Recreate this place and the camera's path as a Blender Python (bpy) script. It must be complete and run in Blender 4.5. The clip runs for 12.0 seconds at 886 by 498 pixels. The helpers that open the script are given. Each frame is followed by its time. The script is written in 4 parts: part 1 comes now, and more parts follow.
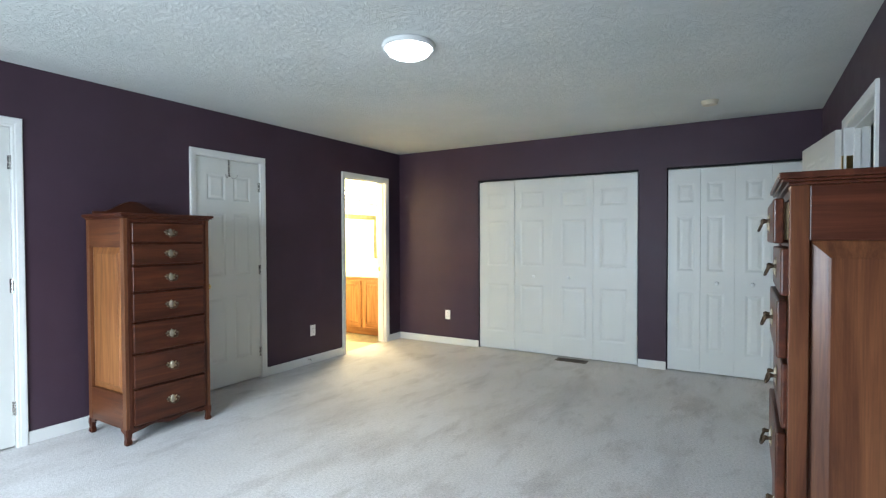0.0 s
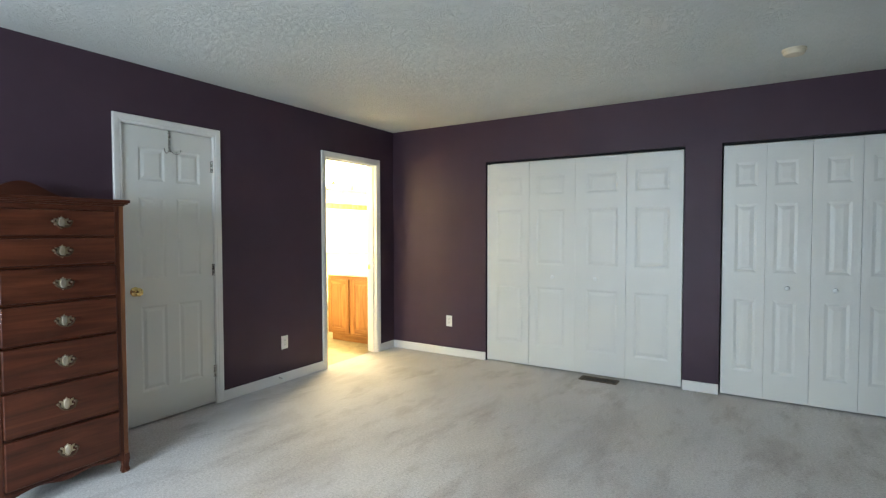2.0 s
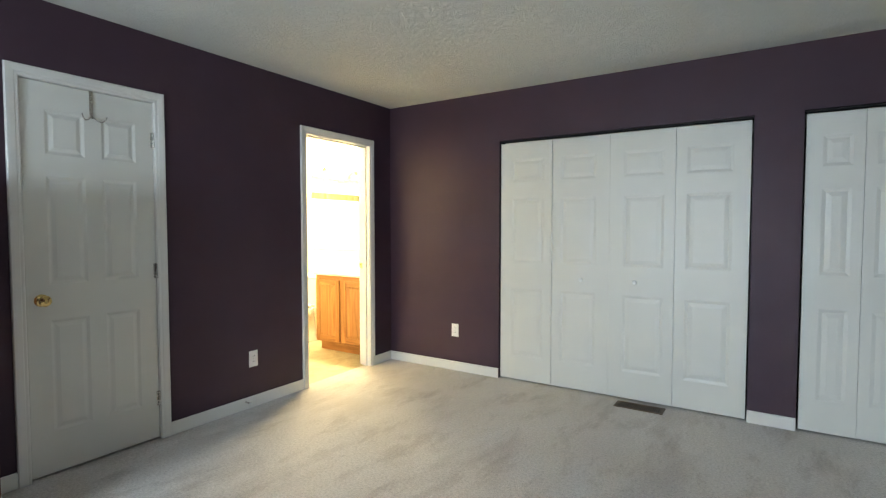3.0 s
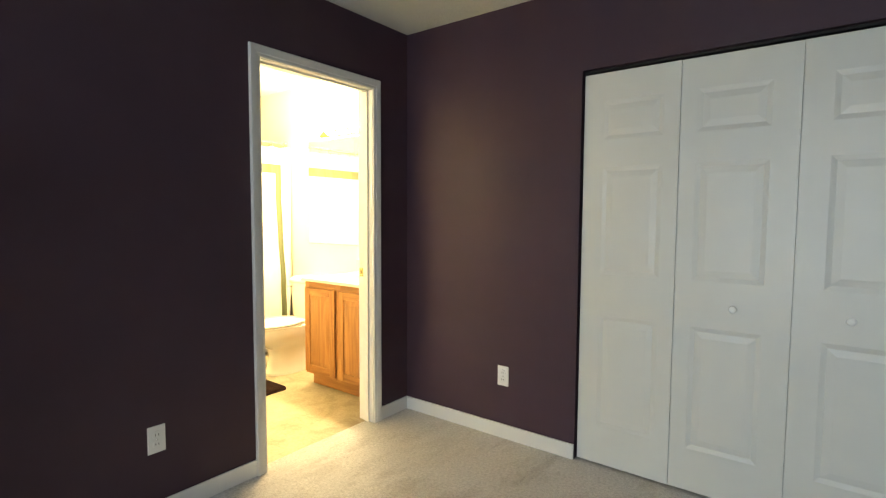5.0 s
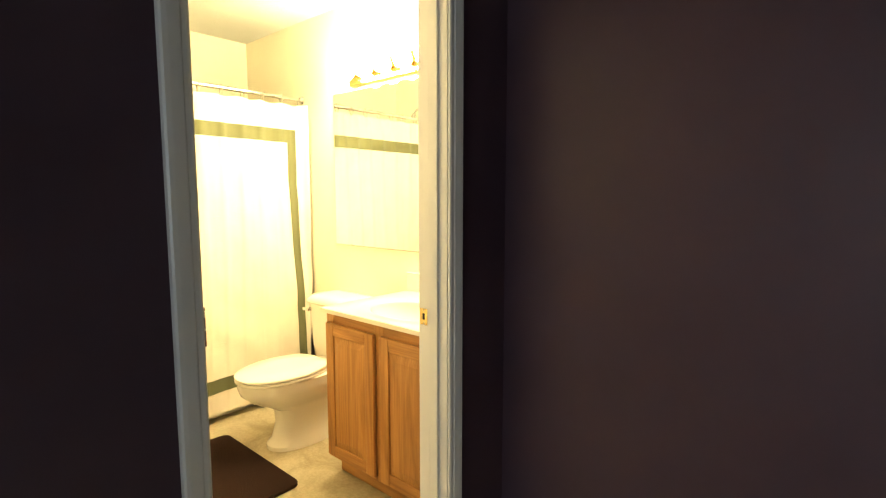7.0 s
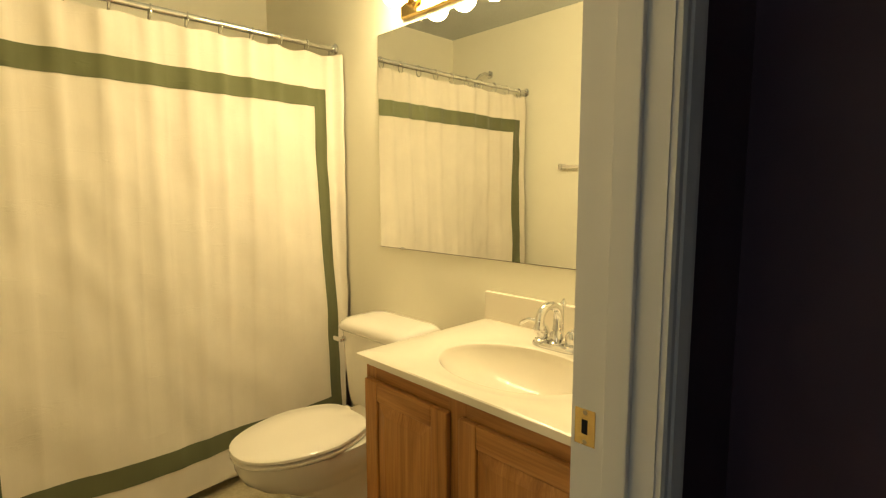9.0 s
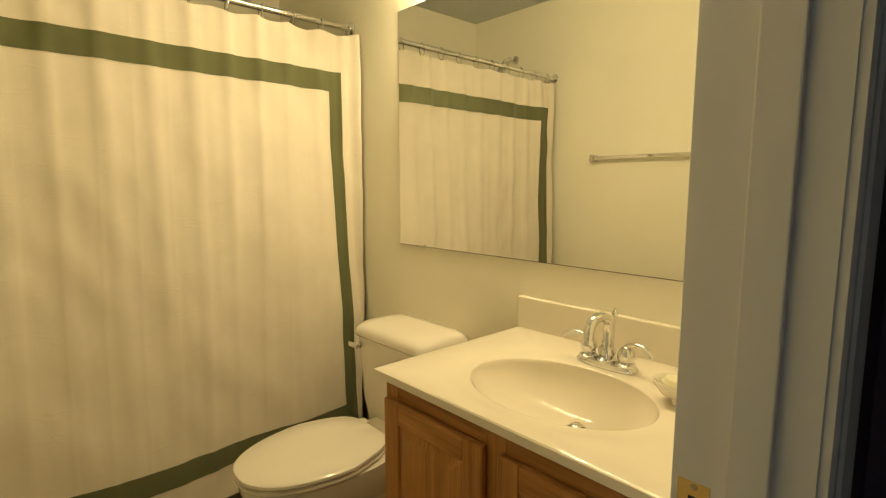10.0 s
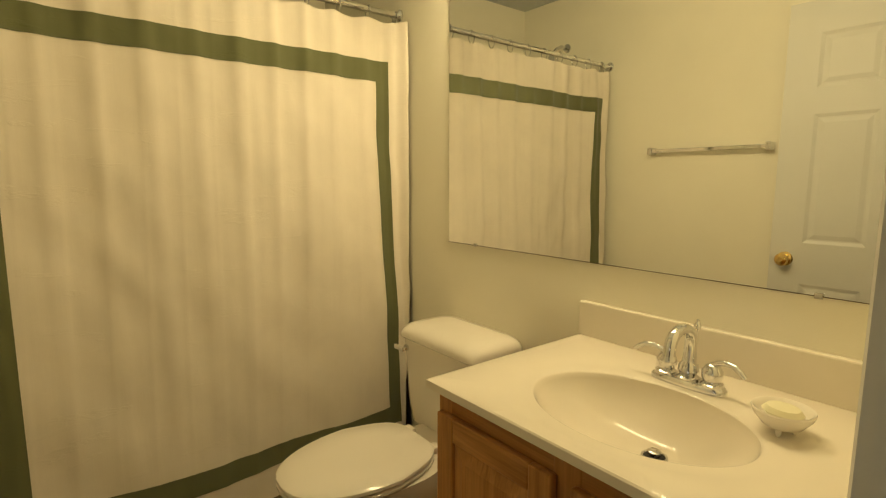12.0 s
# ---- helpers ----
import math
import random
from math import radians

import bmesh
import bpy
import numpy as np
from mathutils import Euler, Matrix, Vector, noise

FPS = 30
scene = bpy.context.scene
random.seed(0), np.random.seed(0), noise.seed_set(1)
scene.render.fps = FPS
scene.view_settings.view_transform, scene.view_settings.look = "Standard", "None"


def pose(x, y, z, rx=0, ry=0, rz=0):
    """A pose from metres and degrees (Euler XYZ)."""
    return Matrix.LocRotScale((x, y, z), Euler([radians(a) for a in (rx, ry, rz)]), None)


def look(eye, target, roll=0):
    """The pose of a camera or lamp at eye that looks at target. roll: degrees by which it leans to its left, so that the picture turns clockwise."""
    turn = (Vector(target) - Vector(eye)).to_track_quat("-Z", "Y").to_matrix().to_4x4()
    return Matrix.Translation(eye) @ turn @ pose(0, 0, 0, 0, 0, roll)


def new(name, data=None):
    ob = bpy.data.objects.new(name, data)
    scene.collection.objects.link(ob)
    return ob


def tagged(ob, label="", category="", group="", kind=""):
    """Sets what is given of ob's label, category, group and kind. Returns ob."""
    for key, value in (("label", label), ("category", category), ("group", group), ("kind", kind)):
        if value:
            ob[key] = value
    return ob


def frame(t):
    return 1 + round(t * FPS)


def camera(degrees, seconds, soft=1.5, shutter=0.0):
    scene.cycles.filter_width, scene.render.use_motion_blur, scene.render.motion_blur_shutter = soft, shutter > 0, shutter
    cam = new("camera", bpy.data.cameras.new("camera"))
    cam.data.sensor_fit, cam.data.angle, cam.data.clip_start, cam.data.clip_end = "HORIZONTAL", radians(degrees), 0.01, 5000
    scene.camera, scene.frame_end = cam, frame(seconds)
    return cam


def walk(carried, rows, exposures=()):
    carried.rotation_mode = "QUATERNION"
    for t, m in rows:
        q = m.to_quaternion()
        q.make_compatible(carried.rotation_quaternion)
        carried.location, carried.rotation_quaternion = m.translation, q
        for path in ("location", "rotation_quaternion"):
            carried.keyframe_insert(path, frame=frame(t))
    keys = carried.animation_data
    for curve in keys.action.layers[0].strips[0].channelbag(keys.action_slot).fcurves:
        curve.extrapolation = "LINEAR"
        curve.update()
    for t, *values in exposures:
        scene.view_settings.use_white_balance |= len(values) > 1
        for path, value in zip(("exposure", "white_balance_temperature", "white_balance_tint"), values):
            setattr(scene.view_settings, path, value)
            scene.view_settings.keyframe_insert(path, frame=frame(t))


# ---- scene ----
cam = camera(82.5, 12.0, soft=1.25)
PATH = [
    (0, (3.982, -5.465, 1.324), (2.946, -3.754, 1.283), -0.2),
    (0.5, (3.946, -5.395, 1.318), (2.911, -3.685, 1.27), -0.1),
    (1, (3.827, -5.197, 1.314), (2.798, -3.483, 1.266), -0.0),
    (1.5, (3.697, -4.943, 1.312), (2.659, -3.234, 1.25), -0.0),
    (2, (3.518, -4.609, 1.322), (2.466, -2.91, 1.253), -0.1),
    (2.5, (3.318, -4.247, 1.31), (2.255, -2.555, 1.234), 0.1),
    (3, (3.105, -3.878, 1.296), (2.024, -2.198, 1.21), -0.0),
    (5, (2.199, -2.497, 1.292), (0.99, -0.909, 1.158), 0.3),
    (5.5, (1.906, -2.213, 1.298), (0.669, -0.648, 1.153), 0.2),
    (6, (1.599, -1.916, 1.303), (0.327, -0.381, 1.139), 0.2),
    (6.5, (1.299, -1.689, 1.319), (0.006, -0.175, 1.13), 0.1),
    (7, (1.024, -1.497, 1.327), (-0.291, -0.004, 1.121), -0.0),
    (8.8, (0.298, -0.99, 1.279), (-1.11, 0.413, 1.054), 0.0),
    (9, (0.256, -0.947, 1.271), (-1.169, 0.438, 1.05), -0.1),
    (9.5, (0.153, -0.874, 1.265), (-1.291, 0.49, 1.031), -0.0),
    (10, (0.086, -0.839, 1.266), (-1.379, 0.5, 1.021), -0.0),
    (10.5, (0.031, -0.819, 1.265), (-1.458, 0.493, 1.016), 0.0),
    (11, (0.0, -0.808, 1.265), (-1.513, 0.476, 1.012), -0.0),
    (11.5, (-0.013, -0.802, 1.266), (-1.551, 0.45, 1.007), -0.0),
    (12, (-0.031, -0.803, 1.265), (-1.589, 0.422, 1.001), 0.1),
]
walk(cam, [(t, look(eye, target, roll)) for t, eye, target, roll in PATH],
     [(0, 0.0, 5900, 10), (3, -0.12, 6200, 10), (5, -0.5, 6450, 10), (6, -0.9, 6500, 10), (7, -1.4, 6500, 10), (8.8, -2.95, 6500, 10), (9.5, -3.2, 6500, 10), (10.5, -3.65, 6500, 10), (12, -3.7, 6500, 10)])

# ---- light ----
CEIL = 2.44
EAST = 4.52
SOUTH = -6.9
BATH_N = 0.43
BATH_S = -1.092
BATH_W = -2.60
world = bpy.data.worlds.new("world")
scene.world = world
world.use_nodes = True
wn = world.node_tree
sky = wn.nodes.new("ShaderNodeTexSky")
sky.sky_type = "NISHITA"
sky.sun_disc = False
sky.sun_elevation, sky.sun_rotation = radians(48), radians(200)
wn.links.new(sky.outputs[0], wn.nodes["Background"].inputs[0])
wn.nodes["Background"].inputs[1].default_value = 0.1


def area_lamp(name, m, sx, sy, watts, colour):
    data = bpy.data.lights.new(name, "AREA")
    data.shape, data.size, data.size_y, data.energy, data.color = "RECTANGLE", sx, sy, watts, colour
    ob = new(name, data)
    ob.matrix_world = m
    return ob


# sky light falling inwards and down through the twin bedroom windows behind the start of the walk
WINDOWS = [(0.95, 1.90), (1.94, 2.89)]
for wx0, wx1 in WINDOWS:
    area_lamp("window_daylight", look(((wx0 + wx1) / 2, SOUTH - 0.02, 1.3), ((wx0 + wx1) / 2, SOUTH + 1.0, -0.1)), wx1 - wx0 - 0.1, 1.3, 130, (0.78, 0.92, 1.0))

# ---- materials ----


class Nodes:
    """A node material under way."""

    def __init__(self, name, rough=0.5, metal=0.0):
        self.m = bpy.data.materials.new(name)
        self.m.use_nodes = True
        self.t = self.m.node_tree
        self.b = self.t.nodes["Principled BSDF"]
        self.b.inputs["Roughness"].default_value, self.b.inputs["Metallic"].default_value = rough, metal
        self.co = self.add("ShaderNodeTexCoord").outputs["Object"]

    def add(self, kind):
        return self.t.nodes.new(kind)

    def link(self, a, b):
        self.t.links.new(a, b)

    def mapped(self, scale, rot=(0, 0, 0)):
        n = self.add("ShaderNodeMapping")
        n.inputs["Scale"].default_value = scale
        n.inputs["Rotation"].default_value = rot
        self.link(self.co, n.inputs["Vector"])
        return n.outputs[0]

    def noise(self, scale, detail=4, vec=None, rough=0.55, distort=0.0):
        n = self.add("ShaderNodeTexNoise")
        n.inputs["Scale"].default_value, n.inputs["Detail"].default_value = scale, detail
        n.inputs["Roughness"].default_value, n.inputs["Distortion"].default_value = rough, distort
        self.link(vec or self.co, n.inputs["Vector"])
        return n.outputs["Fac"]

    def ramp(self, fac, stops):
        n = self.add("ShaderNodeValToRGB")
        e = n.color_ramp.elements
        while len(e) < len(stops):
            e.new(0.5)
        for k, (p, c) in zip(e, stops):
            k.position, k.color = p, (*c, 1)
        self.link(fac, n.inputs[0])
        return n.outputs[0]

    def mix(self, a, b, fac, mode="MIX"):
        n = self.add("ShaderNodeMix")
        n.data_type, n.blend_type = "RGBA", mode
        for k, v in ((0, fac), (6, a), (7, b)):
            if isinstance(v, (int, float)):
                n.inputs[k].default_value = v
            elif isinstance(v, tuple):
                n.inputs[k].default_value = (*v, 1)
            else:
                self.link(v, n.inputs[k])
        return n.outputs[2]

    def colour(self, c):
        if isinstance(c, tuple):
            self.b.inputs["Base Color"].default_value = (*c, 1)
        else:
            self.link(c, self.b.inputs["Base Color"])

    def bump(self, fac, strength, dist):
        n = self.add("ShaderNodeBump")
        n.inputs["Strength"].default_value, n.inputs["Distance"].default_value = strength, dist
        self.link(fac, n.inputs["Height"])
        old = self.b.inputs["Normal"].links
        if old:
            self.link(old[0].from_socket, n.inputs["Normal"])
        self.link(n.outputs[0], self.b.inputs["Normal"])

    def gloss(self, fac, lo, hi):
        n = self.add("ShaderNodeMapRange")
        n.inputs["To Min"].default_value, n.inputs["To Max"].default_value = lo, hi
        self.link(fac, n.inputs["Value"])
        self.link(n.outputs[0], self.b.inputs["Roughness"])


def paint(name, c, rough, vary=0.06, orange_peel=0.12):
    k = Nodes(name, rough)
    lo, hi = tuple(v * (1 - vary) for v in c), tuple(min(1, v * (1 + vary)) for v in c)
    k.colour(k.ramp(k.noise(2.2, 5), [(0.3, lo), (0.7, hi)]))
    k.bump(k.noise(260, 2), orange_peel, 0.002)
    k.gloss(k.noise(7, 3), rough - 0.05, rough + 0.06)
    return k.m


def wood(name, dark, mid, light, axis, rough=0.3, fine=1.0):
    k = Nodes(name, rough)
    along = {"x": (0.7, 9, 9), "y": (9, 0.7, 9), "z": (9, 9, 0.7)}[axis]
    fibre = {"x": (6, 220, 220), "y": (220, 6, 220), "z": (220, 220, 6)}[axis]
    big = k.noise(1.6 * fine, 6, k.mapped(along), 0.6, 1.2)
    base = k.ramp(big, [(0.28, dark), (0.5, mid), (0.72, light)])
    thin = k.noise(1.0, 3, k.mapped(fibre))
    k.colour(k.mix(base, k.ramp(thin, [(0.35, (0.45, 0.42, 0.4)), (0.62, (1, 1, 1))]), 0.35, "MULTIPLY"))
    k.gloss(big, rough - 0.06, rough + 0.12)
    k.bump(thin, 0.12, 0.001)
    k.b.inputs["Specular IOR Level"].default_value = 0.32
    return k.m


def metal(name, c, rough):
    k = Nodes(name, rough, 1.0)
    k.colour(k.ramp(k.noise(25, 3), [(0.3, tuple(v * 0.85 for v in c)), (0.7, c)]))
    k.gloss(k.noise(60, 3), max(0.02, rough - 0.05), rough + 0.08)
    return k.m


PURPLE = paint("purple_wall_paint", (0.059, 0.0345, 0.049), 0.48, 0.08)
PURPLE.node_tree.nodes["Principled BSDF"].inputs["Specular IOR Level"].default_value = 0.22
CREAM = paint("cream_wall_paint", (0.87, 0.83, 0.69), 0.5, 0.03)
TRIM = paint("white_trim_paint", (0.75, 0.735, 0.70), 0.35, 0.03, 0.04)
DOOR = paint("white_door_paint", (0.70, 0.695, 0.65), 0.40, 0.03, 0.06)
HALL = paint("hall_wall_paint", (0.66, 0.66, 0.6), 0.6, 0.03)
PLASTIC = paint("white_plastic", (0.8, 0.8, 0.78), 0.35, 0.01, 0.0)
AGED = paint("aged_plastic", (0.62, 0.56, 0.43), 0.45, 0.04, 0.0)
# near black that paints the shade inside gaps and small openings
DARK = paint("gap_shade_paint", (0.012, 0.011, 0.012), 0.8, 0.05, 0.0)
PORCELAIN = paint("white_porcelain", (0.84, 0.79, 0.70), 0.08, 0.01, 0.0)
MARBLE = paint("cultured_marble", (0.82, 0.755, 0.64), 0.14, 0.03, 0.0)
SOAP = paint("cream_soap", (0.82, 0.78, 0.56), 0.4, 0.02, 0.0)
CHROME = metal("chrome", (0.82, 0.82, 0.82), 0.08)
POLISHED = metal("polished_chrome", (0.86, 0.86, 0.86), 0.03)
NICKEL = metal("brushed_nickel", (0.62, 0.60, 0.56), 0.25)
BRASS = metal("polished_brass", (0.83, 0.60, 0.24), 0.14)
OLDBRASS = metal("aged_brass", (0.55, 0.47, 0.33), 0.3)
PALEBRASS = metal("pale_brass", (0.80, 0.74, 0.60), 0.32)
BRONZE = metal("brown_metal", (0.13, 0.09, 0.06), 0.45)
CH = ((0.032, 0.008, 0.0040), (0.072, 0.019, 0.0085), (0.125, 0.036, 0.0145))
CHERRY_X = wood("cherry_wood_across", *CH, "x")
CHERRY_Z = wood("cherry_wood_upright", *CH, "z")
# same cherry, lightened: daylight on the window-facing sides is in these colours
LIT_PANEL_Z = wood("cherry_panel_lit", (0.13, 0.043, 0.013), (0.26, 0.098, 0.030), (0.39, 0.170, 0.058), "z")
LIT_SIDE_Z = wood("cherry_side_lit", (0.075, 0.025, 0.011), (0.15, 0.053, 0.021), (0.225, 0.092, 0.036), "z")
# right chest's side frame: its weaker light put into a darker tone
DIM_SIDE_Z = wood("cherry_side_dim", (0.050, 0.015, 0.006), (0.105, 0.034, 0.013), (0.165, 0.060, 0.023), "z")
CHERRY_Y = wood("cherry_wood_rail", *CH, "y")
# rail darkened in colour for the shade at the panel's lip
SIDE_Y = wood("cherry_rail_shaded", (0.050, 0.014, 0.006), (0.105, 0.032, 0.012), (0.17, 0.060, 0.022), "y")
OAK_X = wood("honey_oak_across", (0.27, 0.112, 0.030), (0.43, 0.200, 0.060), (0.53, 0.27, 0.090), "x", 0.35, 1.3)
OAK_Z = wood("honey_oak_upright", (0.27, 0.112, 0.030), (0.43, 0.200, 0.060), (0.53, 0.27, 0.090), "z", 0.35, 1.3)
RAWWOOD = wood("raw_drawer_wood", (0.42, 0.29, 0.16), (0.5, 0.36, 0.2), (0.56, 0.42, 0.26), "x", 0.6)


def carpet_material():
    k = Nodes("grey_beige_carpet", 0.95)
    wide = k.noise(0.7, 4, k.mapped((1.0, 0.7, 1.0), (0, 0, radians(-38))), 0.6, 0.4)
    swath = k.noise(1.5, 8, k.mapped((1.5, 0.62, 1.0), (0, 0, radians(-32))), 0.62, 0.15)
    streak = k.noise(3.4, 7, k.mapped((1.6, 0.6, 1.0), (0, 0, radians(-48))), 0.7, 0.2)
    tuft = k.noise(72, 6, None, 0.85)
    base = k.ramp(wide, [(0.32, (0.64, 0.595, 0.56)), (0.62, (0.75, 0.715, 0.695))])
    marked = k.mix(base, k.ramp(swath, [(0.36, (0.70, 0.67, 0.645)), (0.44, (0.86, 0.845, 0.83)), (0.50, (1, 1, 1))]), 0.6, "MULTIPLY")
    marked = k.mix(marked, k.ramp(streak, [(0.38, (0.64, 0.60, 0.58)), (0.47, (1, 1, 1))]), 0.42, "MULTIPLY")
    k.colour(k.mix(marked, k.ramp(tuft, [(0.36, (0.42, 0.40, 0.39)), (0.58, (1.0, 1.0, 1.0))]), 0.62, "MULTIPLY"))
    k.bump(k.noise(140, 4), 0.7, 0.007)
    k.bump(streak, 0.25, 0.03)
    k.b.inputs["Sheen Weight"].default_value = 0.2
    return k.m


def ceiling_material():
    k = Nodes("stomped_white_ceiling", 0.85)
    k.colour(k.ramp(k.noise(1.3, 4), [(0.3, (0.60, 0.63, 0.61)), (0.7, (0.68, 0.70, 0.68))]))
    swirl = k.noise(9, 5, None, 0.65, 2.6)
    k.bump(k.ramp(swirl, [(0.42, (0, 0, 0)), (0.5, (1, 1, 1)), (0.58, (0, 0, 0))]), 0.38, 0.012)
    k.bump(k.noise(60, 3), 0.08, 0.005)
    return k.m


def vinyl_material():
    k = Nodes("beige_sheet_vinyl", 0.4)
    patch = k.noise(5, 6, None, 0.65, 0.6)
    k.colour(k.mix(k.ramp(patch, [(0.36, (0.36, 0.29, 0.175)), (0.50, (0.48, 0.41, 0.27)), (0.66, (0.56, 0.49, 0.345))]), k.ramp(k.noise(70, 4), [(0.4, (0.8, 0.78, 0.74)), (0.6, (1, 1, 1))]), 0.6, "MULTIPLY"))
    k.bump(patch, 0.1, 0.002)
    k.gloss(patch, 0.3, 0.5)
    return k.m


def cloth(name, c, weave=900):
    k = Nodes(name, 0.85)
    k.colour(k.mix(k.ramp(k.noise(6, 5), [(0.3, tuple(v * 0.92 for v in c)), (0.7, c)]), k.ramp(k.noise(1, 3, k.mapped((40, 400, 8))), [(0.35, (0.90, 0.89, 0.88)), (0.65, (1, 1, 1))]), 0.15, "MULTIPLY"))
    k.bump(k.noise(3, 4, k.mapped((1, 3.0, 0.6)), 0.5, 0.25), 0.14, 0.012)
    k.bump(k.ramp(k.noise(5, 5, k.mapped((1, 0.8, 4.0), (radians(8), 0, 0)), 0.6, 0.6), [(0.60, (0, 0, 0)), (0.64, (1, 1, 1)), (0.70, (0, 0, 0))]), 0.14, 0.006)
    k.bump(k.noise(9, 4, None, 0.6, 0.5), 0.12, 0.008)
    k.bump(k.noise(weave, 2), 0.15, 0.001)
    k.b.inputs["Sheen Weight"].default_value = 0.2
    return k.m


def rug_material():
    k = Nodes("dark_brown_rug", 0.95)
    k.colour(k.ramp(k.noise(180, 4), [(0.3, (0.010, 0.005, 0.004)), (0.7, (0.034, 0.016, 0.011))]))
    k.bump(k.noise(160, 4), 0.9, 0.012)
    k.b.inputs["Specular IOR Level"].default_value = 0.08
    return k.m


def glow(name, c, strength):
    k = Nodes(name, 0.3)
    k.colour((0.9, 0.9, 0.88))
    k.b.inputs["Emission Color"].default_value = (*c, 1)
    k.b.inputs["Emission Strength"].default_value = strength
    return k.m


def mirror_material():
    k = Nodes("mirror_silver", 0.0, 1.0)
    k.colour((0.95, 0.96, 0.94))
    return k.m


def glass_material(name):
    k = Nodes(name, 0.02)
    k.colour((0.95, 0.97, 0.96))
    k.b.inputs["Transmission Weight"].default_value = 1.0
    return k.m


CARPET, CEILING, VINYL, RUG = carpet_material(), ceiling_material(), vinyl_material(), rug_material()
CURTAIN = cloth("cream_curtain_cloth", (0.84, 0.765, 0.655))
BAND = cloth("olive_green_band", (0.112, 0.120, 0.052))
MIRROR, GLASS = mirror_material(), glass_material("window_glass")
BULB = glow("lit_globe_bulb", (1.0, 0.785, 0.40), 850)
DIFFUSER = glow("lit_ceiling_diffuser", (0.93, 0.97, 1.0), 6.5)

# ---- mesh helpers ----


def bm_box(bm, x0, x1, y0, y1, z0, z1):
    m = Matrix.LocRotScale(((x0 + x1) / 2, (y0 + y1) / 2, (z0 + z1) / 2), None, (abs(x1 - x0), abs(y1 - y0), abs(z1 - z0)))
    return bmesh.ops.create_cube(bm, size=1.0, matrix=m)["verts"]


def boxes(*rows, bevel=0.0):
    bm = bmesh.new()
    for r in rows:
        bm_box(bm, *r)
    if bevel:
        soften(bm, bevel)
    return bm


def soften(bm, width, segments=2):
    sharp = [e for e in bm.edges if len(e.link_faces) == 2 and e.calc_face_angle() > 0.6]
    bmesh.ops.bevel(bm, geom=sharp, offset=width, segments=segments, profile=0.5, affect="EDGES", clamp_overlap=True)


def bm_tube(bm, pts, radii, seg=12, caps=True):
    pts = [Vector(p) for p in pts]
    if isinstance(radii, (int, float)):
        radii = [radii] * len(pts)
    rings = []
    ref = Vector((0.13, 0.21, 0.97))
    for i, p in enumerate(pts):
        d = (pts[min(i + 1, len(pts) - 1)] - pts[max(i - 1, 0)]).normalized()
        if abs(d.dot(ref)) > 0.95:
            ref = Vector((0.97, 0.21, 0.1))
        u = d.cross(ref).normalized()
        v = d.cross(u)
        ref = u.cross(d)
        rings.append([bm.verts.new(p + radii[i] * (math.cos(a) * u + math.sin(a) * v)) for a in (2 * math.pi * k / seg for k in range(seg))])
    for a, b in zip(rings, rings[1:]):
        for k in range(seg):
            bm.faces.new((a[k], a[(k + 1) % seg], b[(k + 1) % seg], b[k]))
    if caps:
        bm.faces.new(rings[0][::-1])
        bm.faces.new(rings[-1])
    return bm


def bm_lathe(bm, profile, place, axis="z", seg=24):
    turn = {"z": Matrix(), "x": pose(0, 0, 0, 0, 90, 0), "-x": pose(0, 0, 0, 0, -90, 0), "-y": pose(0, 0, 0, 90, 0, 0), "y": pose(0, 0, 0, -90, 0, 0), "-z": pose(0, 0, 0, 180, 0, 0)}[axis]
    m = Matrix.Translation(place) @ turn
    rings = []
    for r, z in profile:
        rings.append([bm.verts.new(m @ Vector((max(r, 1e-5) * math.cos(2 * math.pi * k / seg), max(r, 1e-5) * math.sin(2 * math.pi * k / seg), z))) for k in range(seg)])
    for a, b in zip(rings, rings[1:]):
        for k in range(seg):
            bm.faces.new((a[k], a[(k + 1) % seg], b[(k + 1) % seg], b[k]))
    bm.faces.new(rings[0][::-1])
    bm.faces.new(rings[-1])
    return bm


def bm_loft(bm, rings):
    made = [[bm.verts.new(p) for p in r] for r in rings]
    n = len(made[0])
    for a, b in zip(made, made[1:]):
        for k in range(n):
            bm.faces.new((a[k], a[(k + 1) % n], b[(k + 1) % n], b[k]))
    bm.faces.new(made[0][::-1])
    bm.faces.new(made[-1])
    return bm


def bm_prism(bm, poly, axis, lo, hi):
    """A flat outline drawn out along an axis. For x the outline is (y, z), for y (x, z), for z (x, y)."""
    put = {"x": lambda p, t: (t, p[0], p[1]), "y": lambda p, t: (p[0], t, p[1]), "z": lambda p, t: (p[0], p[1], t)}[axis]
    return bm_loft(bm, [[put(p, lo) for p in poly], [put(p, hi) for p in poly]])


def link_mesh(name, bm, material, smooth=False):
    bmesh.ops.recalc_face_normals(bm, faces=bm.faces)
    me = bpy.data.meshes.new(name)
    bm.to_mesh(me)
    bm.free()
    me.materials.append(material)
    if smooth:
        for p in me.polygons:
            p.use_smooth = True
        me.set_sharp_from_angle(angle=radians(38))
    return new(name, me)


def part(name, bm, material, parent, label="", smooth=False):
    ob = link_mesh(name, bm, material, smooth)
    ob.parent = parent
    if label:
        ob["label"] = label
    return ob


def thing(name, m, label, category, group="", kind=""):
    ob = new(name)
    ob.empty_display_size = 0.1
    ob.matrix_world = m
    return tagged(ob, label, category, group, kind)


def structure(name, bm, material, label, category="wall", smooth=False):
    return tagged(link_mesh(name, bm, material, smooth), label, category, "", "structure")


